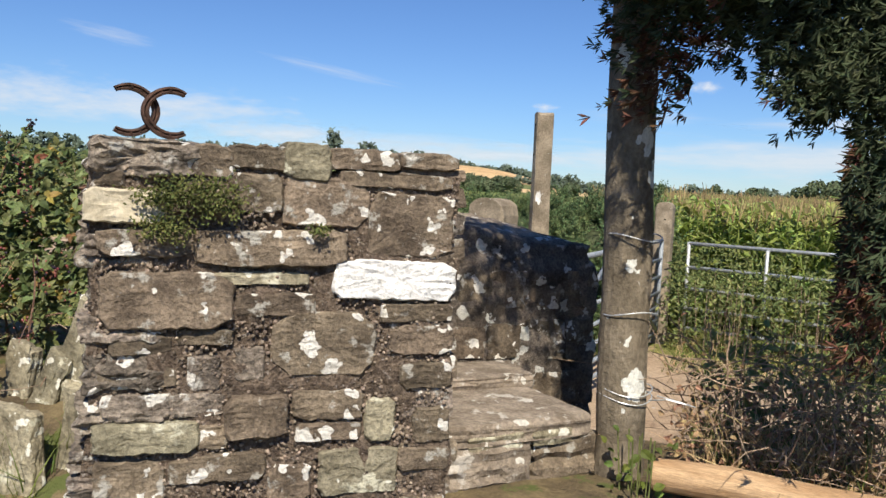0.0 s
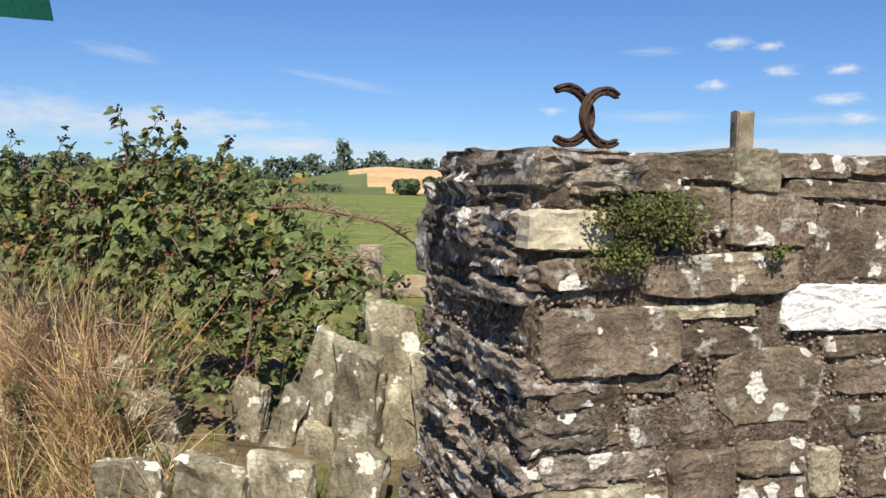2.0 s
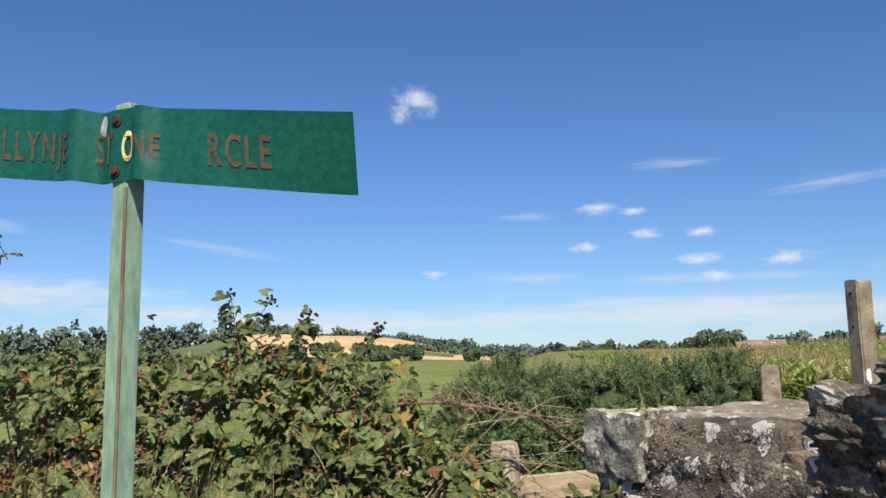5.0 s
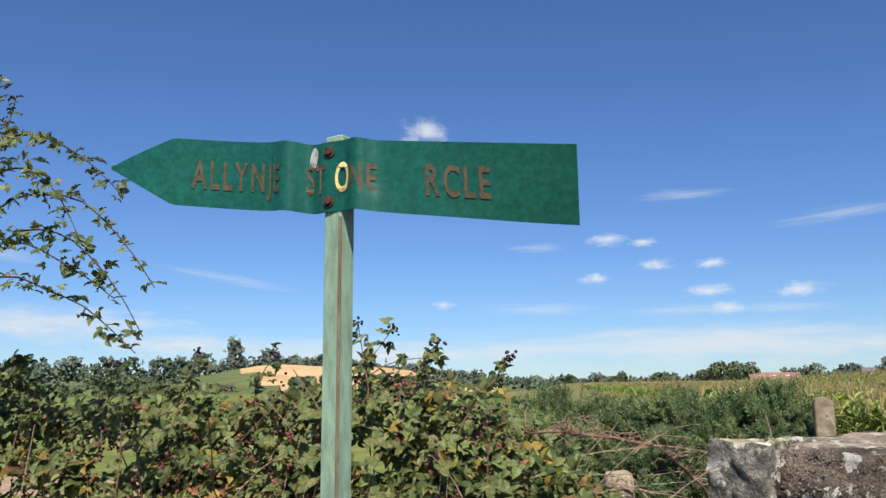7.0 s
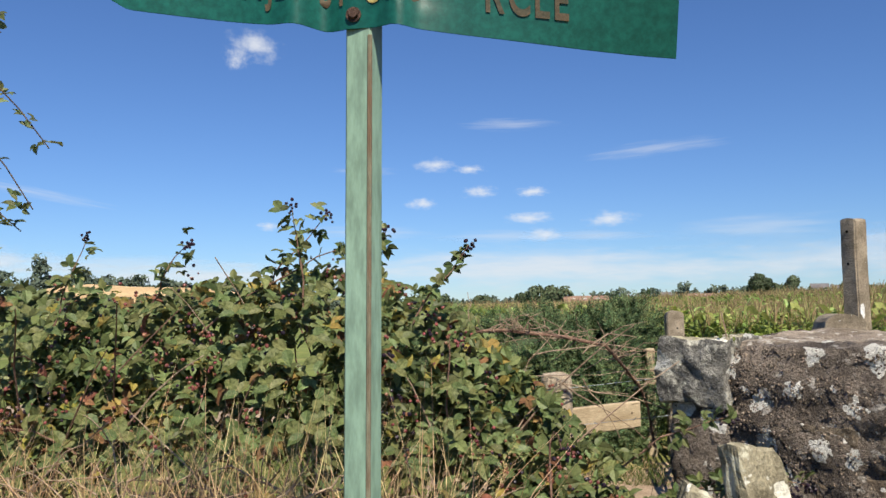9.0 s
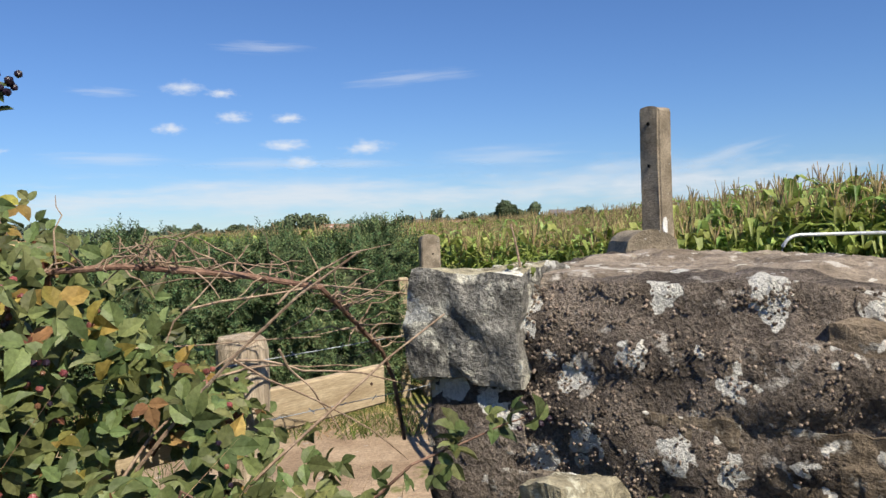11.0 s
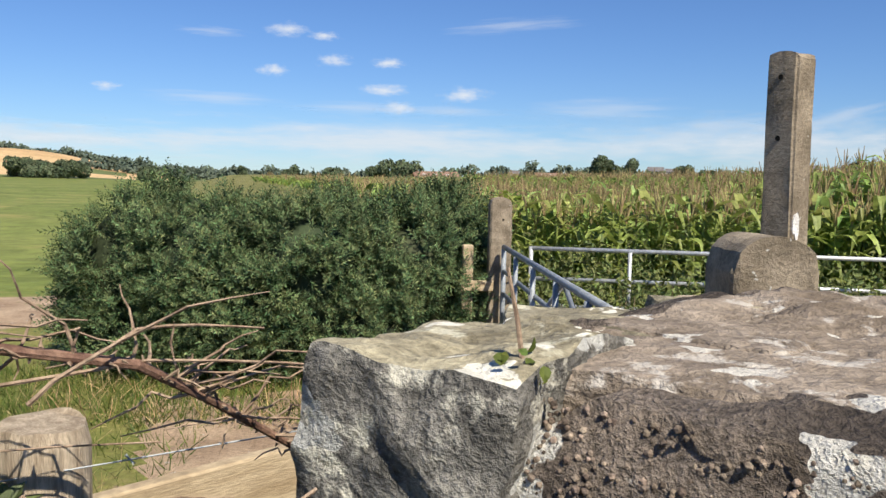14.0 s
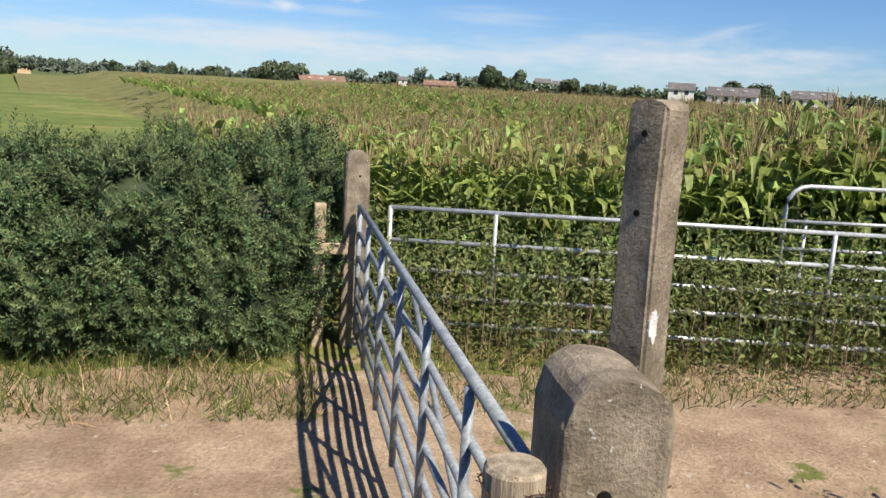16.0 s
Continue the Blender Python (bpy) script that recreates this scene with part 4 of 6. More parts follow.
def build_far_gates():
    g = thing("silver_field_gate", (-1.55, 10.35, ground_z(-1.5, 10.3)), "long silver tubular gate overgrown with weeds", "gate", turn=-12.2)
    z0 = -g.location.z
    for z in (0.95, 0.66, 0.40, 0.16, -0.08):
        bar(g, (0, 0, z0 + z), (4.9, 0, z0 + z), 0.021)
    for x in (0.0, 4.9):
        bar(g, (x, 0, z0 - 0.12), (x, 0, z0 + 0.965), 0.021, M_GALV, "stile")
    for x in (0.93, 2.45, 3.9):
        bar(g, (x, -0.02, z0 + 0.16), (x, -0.02, z0 + 0.94), 0.019, M_GALV, "upright")
    s = thing("small_hurdle", (2.07, 10.0, ground_z(2.1, 10.0)), "round-cornered galvanised hurdle standing in the weeds", "gate", turn=-8)
    z0, top, r = -s.location.z, 1.31, 0.2
    pts = [(0, 0, z0 - 0.1), (0, 0, z0 + top - r)] + [(r - r * math.cos(a), 0, z0 + top - r + r * math.sin(a)) for a in (0.4, 0.8, 1.2, 1.57)] + [(2.2, 0, z0 + top)]
    v, f = tube(pts, 0.021, 10)
    part("frame", mesh("frame", v, f, M_GALV, smooth=True), s)
    for z in (0.98, 0.72, 0.45, 0.2):
        bar(s, (0.0, 0, z0 + z), (2.2, 0, z0 + z), 0.018)
    for x in (0.22, 1.2, 2.2):
        bar(s, (x, 0.02, z0 - 0.1), (x, 0.02, z0 + 1.0 + (0.25 if x > 2 else 0)), 0.017, M_GALV, "upright")


build_far_gates()


# ---- stile, pole and conifer ----
def build_stile():
    s = thing("stone_stile", (-1.1, 3.0, 0.0), "worn slate step of a stile between pillar and pole", "stile")
    ang = math.atan2(0.79, 0.61)
    back = Vector((-0.79, 0.61, 0))
    front = Vector((-0.985, 2.90, 0))
    o = Vector((1.1, -3.0, 0))

    def slab(name, off, size, z, mat, seed, **kw):
        c = front + back * off[1] + Vector((0.61, 0.79, 0)) * off[0] + o
        m = Matrix.Translation((c.x, c.y, z)) @ Matrix.Rotation(ang, 4, "Z")
        part(name, stone_mesh(name, size, mat, seed, 10, m, rounding=0.35, bumpy=0.05, strata=0.3), s)
    slab("tread", (0.0, 0.27), (0.64, 0.56, 0.09), 0.60, M_WALLTOP, 201)
    slab("tread", (0.0, 0.66), (0.70, 0.42, 0.09), 0.655, M_WALLTOP, 202)
    slab("riser_stone", (-0.14, 0.10), (0.36, 0.22, 0.30), 0.42, M_WALLTOP, 203)
    slab("riser_stone", (0.20, 0.10), (0.32, 0.22, 0.28), 0.42, M_STONE, 204)
    slab("riser_stone", (0.0, 0.10), (0.66, 0.24, 0.28), 0.15, M_WALLTOP, 205)
    slab("core_stone", (0.0, 0.55), (0.60, 0.7, 0.5), 0.34, M_STONE, 206)
    slab("lip_stone", (-0.12, 0.06), (0.24, 0.14, 0.07), 0.575, M_LIGHTSTONE, 207)
    slab("lip_stone", (0.13, 0.05), (0.18, 0.12, 0.06), 0.57, M_LIGHTSTONE, 208)


build_stile()


def build_pole():
    p = thing("timber_pole", (-0.685, 3.20, 0.0), "old timber pole with white lichen discs, wired at the stile", "pole")
    pts, rad = [], []
    for i in range(27):
        z = -0.2 + i * 0.128
        pts.append((0.02 * noise.noise(Vector((0, 0, z * 2))) - 0.026 * (z - 0.7) - 0.01, 0.02 * noise.noise(Vector((5, 0, z * 2))), z))
        rad.append(0.098 - 0.0035 * z + 0.004 * noise.noise(Vector((3, 1, z * 6))))
    v, f = tube(pts, rad, 20)
    part("shaft", mesh("shaft", v, f, M_POLE), p)
    for z in (0.72, 0.75, 1.05, 1.34):
        ring = [(0.105 * math.cos(a), 0.105 * math.sin(a), z + 0.012 * math.sin(a * 2 + z * 9)) for a in np.linspace(0, 2 * math.pi, 22)]
        v, f = tube(ring, 0.0026, 5, False)
        part("wire_loop", mesh("wire_loop", v, f, M_GALV), p, "loop of galvanised wire")
    tail = [(0.1, -0.02, 0.72), (0.17, -0.05, 0.74), (0.24, -0.04, 0.73), (0.27, 0.0, 0.715), (0.2, 0.03, 0.72), (0.12, 0.03, 0.73)]
    v, f = tube(tail, 0.0026, 5)
    part("wire_tail", mesh("wire_tail", v, f, M_GALV), p)


build_pole()

TUFT = merge([([(0, 0, 0), (0.06, 0.02, 0.45), (0.0, 0.0, 1.0), (-0.06, 0.03, 0.45)], [(0, 1, 2, 3)]),
              ([(0, 0, 0.1), (0.30, 0.1, 0.55), (0.52, 0.02, 0.86), (0.20, -0.05, 0.60)], [(0, 1, 2, 3)]),
              ([(0, 0, 0.1), (-0.30, -0.1, 0.55), (-0.50, 0.02, 0.84), (-0.2, 0.06, 0.58)], [(0, 1, 2, 3)]),
              ([(0, 0, 0.15), (0.06, 0.30, 0.5), (0.0, 0.5, 0.8), (-0.06, 0.2, 0.6)], [(0, 1, 2, 3)]),
              ([(0, 0, 0.15), (0.06, -0.30, 0.5), (0.0, -0.5, 0.8), (-0.06, -0.2, 0.6)], [(0, 1, 2, 3)])])


def limb_path(a, b, sag, n=9, wob=0.04, seed=0):
    a, b = Vector(a), Vector(b)
    out = []
    for i in range(n):
        t = i / (n - 1)
        q = a.lerp(b, t)
        q.z += sag * 4 * t * (1 - t)
        q += Vector(noise.noise_vector(Vector((t * 3, seed * 1.7, 0)))) * wob * math.sin(math.pi * min(1, t * 1.2))
        out.append(q)
    return out


def build_conifer():
    c = thing("conifer_tree", (1.0, 3.5, 0.1), "dark drooping conifer hanging over the stile", "tree")
    o = Vector((1.0, 3.5, 0.1))
    rng = np.random.default_rng(11)
    v, f = tube([(0, 0, 0), (0.02, 0.01, 1.2), (-0.03, 0.0, 2.2), (0.0, 0.03, 3.0), (0, 0, 3.6)], [0.15, 0.12, 0.09, 0.05, 0.01], 14)
    part("trunk", mesh("trunk", v, f, M_BARK), c)
    locs, nrm, brown = [], [], []
    ends = []
    for i in range(64):
        z = rng.uniform(1.4, 3.4)
        az = rng.uniform(0, 2 * math.pi)
        r = rng.uniform(0.75, 1.45) * (1 - max(0, z - 2.4) / 2.2)
        ends.append(((1.0 + r * math.cos(az), 3.5 + r * math.sin(az), z - 0.1 - 0.25 * r), z))
    # limbs reaching over stile and pole; unseen high ones added to cast shade
    for e in ((-0.62, 2.95, 2.30), (-0.50, 2.55, 2.75), (-0.75, 2.75, 3.0), (-0.35, 2.30, 2.9), (-0.30, 3.05, 2.15), (-0.55, 3.2, 2.6), (-0.15, 2.5, 2.35), (-0.45, 2.2, 3.1), (-0.2, 2.05, 3.1), (-0.7, 2.45, 3.1),
              (-0.02, 2.85, 2.0), (-0.08, 3.2, 1.95), (0.12, 2.75, 1.5), (0.2, 2.8, 1.75), (-0.35, 2.75, 2.5), (-0.6, 2.2, 3.1), (-0.25, 2.7, 3.2), (-0.6, 2.7, 2.6), (-0.45, 2.9, 3.0), (-0.75, 3.05, 2.9),
              (-0.72, 3.12, 2.30), (-0.52, 3.08, 2.05), (-0.62, 3.02, 1.95), (-0.80, 3.1, 2.5), (-0.58, 2.98, 2.2), (-0.16, 2.75, 1.85), (-0.10, 2.95, 1.9), (-0.22, 2.8, 2.05), (-0.8, 1.75, 3.25), (-0.6, 1.85, 3.1), (-0.95, 2.0, 3.2), (-0.75, 2.05, 3.35), (-0.85, 2.3, 3.2),
              (-0.3, 2.55, 2.3), (-0.25, 2.45, 2.5), (-0.36, 2.66, 2.35), (-0.2, 2.4, 2.8), (-0.3, 2.5, 3.0), (-0.42, 2.7, 2.7), (-0.3, 2.62, 2.55), (-0.4, 2.6, 2.9), (-0.66, 3.06, 2.12), (-0.56, 3.1, 2.35), (-0.74, 3.08, 2.2),
              (-0.28, 2.45, 3.25), (-0.15, 2.2, 3.3), (-0.05, 1.95, 3.3), (0.08, 1.75, 3.3), (-0.2, 2.3, 3.35), (0.0, 2.1, 3.35), (-0.4, 2.15, 3.3), (-0.5, 2.25, 3.25), (-0.35, 2.0, 3.3), (-0.3, 2.35, 3.3),
              (0.14, 2.7, 1.3), (0.2, 2.95, 1.35), (0.08, 2.8, 1.65)):
        ends.append((e, min(3.3, e[2] + 0.35)))
    for k, (e, z) in enumerate(ends):
        path = limb_path((1.0, 3.5, z), e, 0.05, 8, 0.08, k)
        if e[2] > 2.25 and (e[0] < 0.0 or k % 3 == 0):
            lv, lf = tube([q - o for q in path[4:]], [0.009, 0.008, 0.006, 0.003], 5)
            part("limb", mesh("limb", lv, lf, M_BARK), c)
        for j in range(520):
            t = rng.uniform(0.3, 1.03) ** 0.55
            q = path[min(7, int(t * 7))].lerp(path[min(7, int(t * 7) + 1)], t * 7 % 1)
            p = np.array(q) + rng.normal(size=3) * np.array([0.085, 0.085, 0.075]) - np.array([0, 0, 0.05])
            bearing = math.degrees(math.atan2(p[0], p[1]))
            low = 2.35 if bearing < -16 else 1.66 if bearing < -8.8 else 2.0 if bearing < -4.6 else 1.82 if bearing < 0.8 else 0.95
            if p[2] < low + 0.16 * noise.noise(Vector((p[0] * 6, p[1] * 6, 0))):
                continue
            if p[0] < -1.1 or p[1] < 1.45 or p[2] > 3.45:
                continue
            locs.append(p)
            nrm.append(rng.normal(size=3) * 0.6 + np.array([p[0] - 1.0, p[1] - 3.5, -0.6]))
            brown.append(noise.noise(Vector(p) * 2.2) > 0.18 and rng.random() < 0.7)
    locs, nrm, brown = np.array(locs), np.array(nrm), np.array(brown)
    for pick, mat, name in ((~brown, M_CONIFER, "foliage"), (brown, M_CONIFERBROWN, "dead_foliage")):
        fr = frames_from(nrm[pick], rng)
        v, f = scatter(TUFT, fr, locs[pick] - np.array(o), rng.uniform(0.03, 0.065, pick.sum()))
        part(name, mesh(name, v, f, mat), c, kind="stuff")


build_conifer()


def build_pole_foot():
    g = thing("fallen_log", (-0.52, 3.0, 0.50), "stripped pale log lying on the bank", "log")
    pts = [(0, 0, 0), (0.25, 0.03, 0.0), (0.55, 0.05, -0.015), (0.95, 0.08, -0.03), (1.3, 0.10, -0.03)]
    v, f = tube(pts, [0.058, 0.064, 0.062, 0.066, 0.05], 16)
    part("log", mesh("log", v, f, M_LOG), g)
    rng = np.random.default_rng(5)
    tw = thing("dead_brushwood", (-0.1, 3.4, 0.4), "heap of brown dead twigs behind the log", "brushwood", kind="stuff")
    pieces = []
    for i in range(190):
        a = Vector((rng.uniform(-0.45, 0.7), rng.uniform(-0.25, 0.7), rng.uniform(-0.05, 0.42)))
        b = a + Vector((rng.normal() * 0.25, rng.normal() * 0.2, abs(rng.normal()) * 0.12))
        pieces.append(tube(limb_path(a, b, 0.04, 5, 0.06, i), [0.003, 0.003, 0.0025, 0.002, 0.001], 4))
    part("twigs", mesh("twigs", *merge(pieces), M_DEADTWIG), tw)
    dead = np.column_stack([rng.uniform(-0.45, 0.65, 1800), rng.uniform(-0.2, 0.6, 1800), np.abs(rng.normal(size=1800)) * 0.2 - 0.02])
    v, f = scatter(leaflet(1, 0.6), frames_from(rng.normal(size=(1800, 3)) + np.array([0, 0, 1]), rng), dead, rng.uniform(0.015, 0.04, 1800))
    part("dead_leaves", mesh("dead_leaves", v, f, M_BRACKEN), tw)
    iv = thing("nettle_clump", (-0.56, 2.98, 0.30), "small clump of bright green leaves at the pole's foot", "plant")
    n = 38
    p = np.column_stack([rng.normal(size=n) * 0.07, rng.normal(size=n) * 0.05, rng.uniform(0.05, 0.36, n)])
    v, f = scatter(leaflet(1, 0.7), frames_from(rng.normal(size=(n, 3)) * 0.6 + np.array([0.2, -0.8, 0.7]), rng), p, rng.uniform(0.03, 0.05, n))
    part("leaves", mesh("leaves", v, f, M_GRASS), iv)
    for i in range(7):
        a = Vector((rng.normal() * 0.04, rng.normal() * 0.03, 0))
        part("stem", mesh("stem", *tube([a, a * 1.5 + Vector((0, 0, 0.34))], 0.003, 5), M_WEED), iv)


build_pole_foot()


# ---- fence on the bank ----
def wire(points, barbs=True):
    pcs = [tube(points, 0.0014, 5)]
    pcs2 = []
    for i in range(len(points) - 1):
        a, b = Vector(points[i]), Vector(points[i + 1])
        k = max(1, int((b - a).length / 0.11))
        for j in range(k if barbs else 0):
            q = a.lerp(b, (j + 0.5) / k)
            for _ in range(2):
                d = Vector((rnd(-1, 1), rnd(-1, 1), rnd(-1, 1))).normalized() * 0.014
                pcs2.append(tube([q - d * 0.8, q + d * 0.8], 0.0011, 4))
    return merge(pcs + pcs2)


def build_fence():
    o = Vector((-3.405, 3.70, 0.3))
    p = thing("fence_post", o, "weathered round wooden fence post on the bank", "post")
    v, f = tube([(0, 0, -0.4), (0.002, 0, 0.4), (0.004, 0.004, 0.87), (0.004, 0.004, 0.895)], [0.073, 0.071, 0.068, 0.061], 20)
    v = [(x + 0.003 * noise.noise(Vector((x * 60, y * 60, z * 3))), y + 0.003 * noise.noise(Vector((x * 60, y * 60, z * 3 + 5))), z + (0.012 * noise.noise(Vector((x * 20, y * 20, 0))) if z > 0.8 else 0)) for x, y, z in v]
    part("post", mesh("post", v, f, M_WOOD), p)
    r = thing("fence_rail", (-3.43, 3.79, 1.0), "pale sawn timber rail of the field fence", "rail", turn=43.5)
    part("plank", mesh("plank", *slab_box(-0.85, 0.0, -0.105, 0.62, 0.035, 0.022, 0.005), M_TIMBER), r)
    for x, z in ((-0.02, -0.01), (-0.02, -0.06), (0.55, -0.03)):
        part("nail", mesh("nail", *tube([(x, -0.003, z), (x, 0.004, z)], 0.005, 8), M_RUST), r)
    w = thing("barbed_wire", (-3.0, 3.6, 0.0), "rusty barbed wire strands along the bank", "wire")
    q = Vector((3.0, -3.6, 0))
    strands = (((-5.2, 3.35, 1.14), (-4.3, 3.5, 1.12), (-3.46, 3.62, 1.13), (-2.95, 3.80, 1.17), (-2.6, 4.15, 1.10), (-2.15, 4.56, 1.19)),
               ((-4.8, 3.5, 0.95), (-3.46, 3.68, 0.96), (-2.9, 4.05, 0.97), (-2.15, 4.58, 1.0)))
    for s in strands:
        v, f = wire([Vector(x) + q for x in s])
        part("strand", mesh("strand", v, f, M_GALVBLUE), w)
    c = Vector((-2.08, 4.585, 0)) + q
    for z in (1.235, 1.19, 1.15, 1.12):
        ring = [(c.x + 0.07 * math.cos(a), c.y + 0.07 * math.sin(a), z + 0.01 * math.sin(3 * a + z * 40)) for a in np.linspace(0, 6.28, 16)]
        v, f = wire(ring)
        part("strand", mesh("strand", v, f, M_RUST), w)
    for z in (1.18, 1.14):
        pts = [Vector(x) + q for x in ((-2.01, 4.55, z), (-1.95, 4.56, z - 0.03), (-1.85, 4.58, z - 0.01), (-1.74, 4.60, z + 0.03))]
        v, f = wire(pts)
        part("strand", mesh("strand", v, f, M_RUST), w)


build_fence()


# ---- brambles ----
def bramble_top(x):
    """Outline of the bramble hedge along x."""
    pts = ((-9.0, 1.7), (-6.2, 1.55), (-5.4, 1.55), (-4.7, 1.58), (-4.35, 1.68), (-3.95, 1.55), (-3.65, 1.33), (-3.4, 1.12), (-3.15, 0.85), (-2.7, 0.75))
    for (a, za), (b, zb) in zip(pts, pts[1:]):
        if x <= b:
            return za + (zb - za) * (x - a) / (b - a)
    return 0.7


def leaf_cloud(parent, o, locs, normals, sizes, rng, mat=M_BRAMBLE, name="leaves", template=None):
    v, f = scatter(template or TRIFOLIATE, frames_from(normals, rng), np.asarray(locs) - np.array(o), sizes)
    return part(name, mesh(name, v, f, mat), parent, kind="stuff")


def build_bramble(x0, x1, count, seed, group):
    rng = np.random.default_rng(seed)
    cx = (x0 + x1) / 2
    o = Vector((cx, 3.0, ground_z(cx, 3.0) - 0.05))
    b = thing("bramble_bush", o, "sprawling blackberry bramble with red and black berries", "bush", group)
    L, N = [], []
    while len(L) < count:
        x = rng.uniform(x0, x1)
        top = bramble_top(x) + 0.10 * noise.noise(Vector((x * 3.1, 0, 2))) + 0.05 * noise.noise(Vector((x * 9, 0, 2)))
        h = rng.random() ** 0.75
        z = 0.35 + h * (top - 0.35)
        front = 2.52 + 0.42 * h + 0.14 * noise.noise(Vector((x * 2.6, z * 2.6, 4)))
        y = front + abs(rng.normal()) * 0.16 + (rng.random() ** 2 * 0.75 if h > 0.8 else 0)
        if z < 0.98 and rng.random() < (0.9 if z < 0.75 else 0.62):
            continue
        if x > -3.35 and y < 2.95:
            y = 2.95 + abs(rng.normal()) * 0.2
        if noise.noise(Vector((x * 5, y * 5, z * 5))) < -0.16:
            continue
        L.append((x, y, z))
        N.append((rng.normal() * 0.6, -0.65 + rng.normal() * 0.5, 0.75 + rng.normal() * 0.5))
    L, N = np.array(L), np.array(N)
    tint = rng.random(len(L))
    for lo, hi, mat, nm in ((0, 0.86, M_BRAMBLE, "leaves"), (0.86, 0.945, M_LEAFYELLOW, "yellow_leaves"), (0.945, 1, M_LEAFBROWN, "brown_leaves")):
        s = (tint >= lo) & (tint < hi)
        leaf_cloud(b, o, L[s], N[s], rng.uniform(0.034, 0.072, s.sum()), rng, mat, nm)
    # canes
    green, dry = [], []
    for i in range(int((x1 - x0) * 26)):
        x = rng.uniform(x0, x1)
        t = bramble_top(x)
        a = Vector((x, rng.uniform(2.65, 3.4), 0.35))
        e = Vector((x + rng.normal() * 0.45, rng.uniform(2.45, 3.3), rng.uniform(0.5, t + 0.05)))
        (green if i % 3 else dry).append(tube([q - o for q in limb_path(a, e, rng.uniform(0.05, 0.3), 9, 0.05, i + seed)], [0.006 - 0.0005 * j for j in range(9)], 5))
    part("cane_growth", mesh("cane_growth", *merge(green), M_CANE), b, kind="stuff")
    part("dead_growth", mesh("dead_growth", *merge(dry), M_DEADTWIG), b, kind="stuff")
    # berries in trusses
    bl, cols = [], []
    for i in range(int((x1 - x0) * 26)):
        x = rng.uniform(x0, x1)
        h = rng.random() ** 0.45
        z = 0.5 + h * (bramble_top(x) - 0.46)
        c = np.array([x, 2.44 + 0.42 * h + rng.random() * (0.12 if h < 0.85 else 0.4), z])
        for _ in range(rng.integers(7, 17)):
            bl.append(c + rng.normal(size=3) * np.array([0.024, 0.024, 0.034]))
            cols.append(rng.random())
    bl, cols = np.array(bl), np.array(cols)
    for s, mat, nm in ((cols < 0.66, M_BERRYRED, "red_berry_growth"), (cols >= 0.66, M_BERRYBLACK, "black_berry_growth")):
        leaf_cloud(b, o, bl[s], rng.normal(size=(s.sum(), 3)), rng.uniform(0.005, 0.0095, s.sum()), rng, mat, nm, BERRY)
    # the big leaves nearest the path, one by one
    big = mesh("bramble_leaf", *TRIFOLIATE, M_BRAMBLE)
    for i in range(60 if x0 > -5.5 else 20):
        x = rng.uniform(x0, x1)
        h = rng.random() ** 0.8
        z = 0.55 + h * (bramble_top(x) - 0.6)
        if x > -3.65:
            continue
        y = 2.44 + 0.42 * h
        leaf = part("bramble_leaf", big, b)
        fr = frames_from([(rng.normal() * 0.4, -0.7, 0.6 + rng.normal() * 0.3)], rng)[0]
        s = rng.uniform(0.05, 0.085)
        leaf.matrix_basis = Matrix.Translation(Vector((x, y, z)) - o) @ Matrix(fr.tolist()).to_4x4() @ Matrix.Diagonal((s, s, s, 1))
    return b


build_bramble(-4.25, -3.15, 1750, 31, "bramble hedge")
build_bramble(-5.4, -4.2, 1850, 32, "bramble hedge")
build_bramble(-7.4, -5.35, 2300, 33, "bramble hedge")


def leafy_cane(parent, o, path, every, rng, pieces, leaves, normals, sizes, size=0.04, radius=0.0045):
    n = len(path)
    pieces.append(tube([q - o for q in path], [radius * (1 - 0.75 * i / n) for i in range(n)], 5))
    for i in range(1, n):
        for j in range(every):
            q = path[i - 1].lerp(path[i], (j + rng.random()) / every)
            leaves.append(np.array(q) + rng.normal(size=3) * 0.022)
            normals.append(rng.normal(size=3) * 0.55 + np.array([0, -0.45, 0.8]))
            sizes.append(size * rng.uniform(0.6, 1.15))


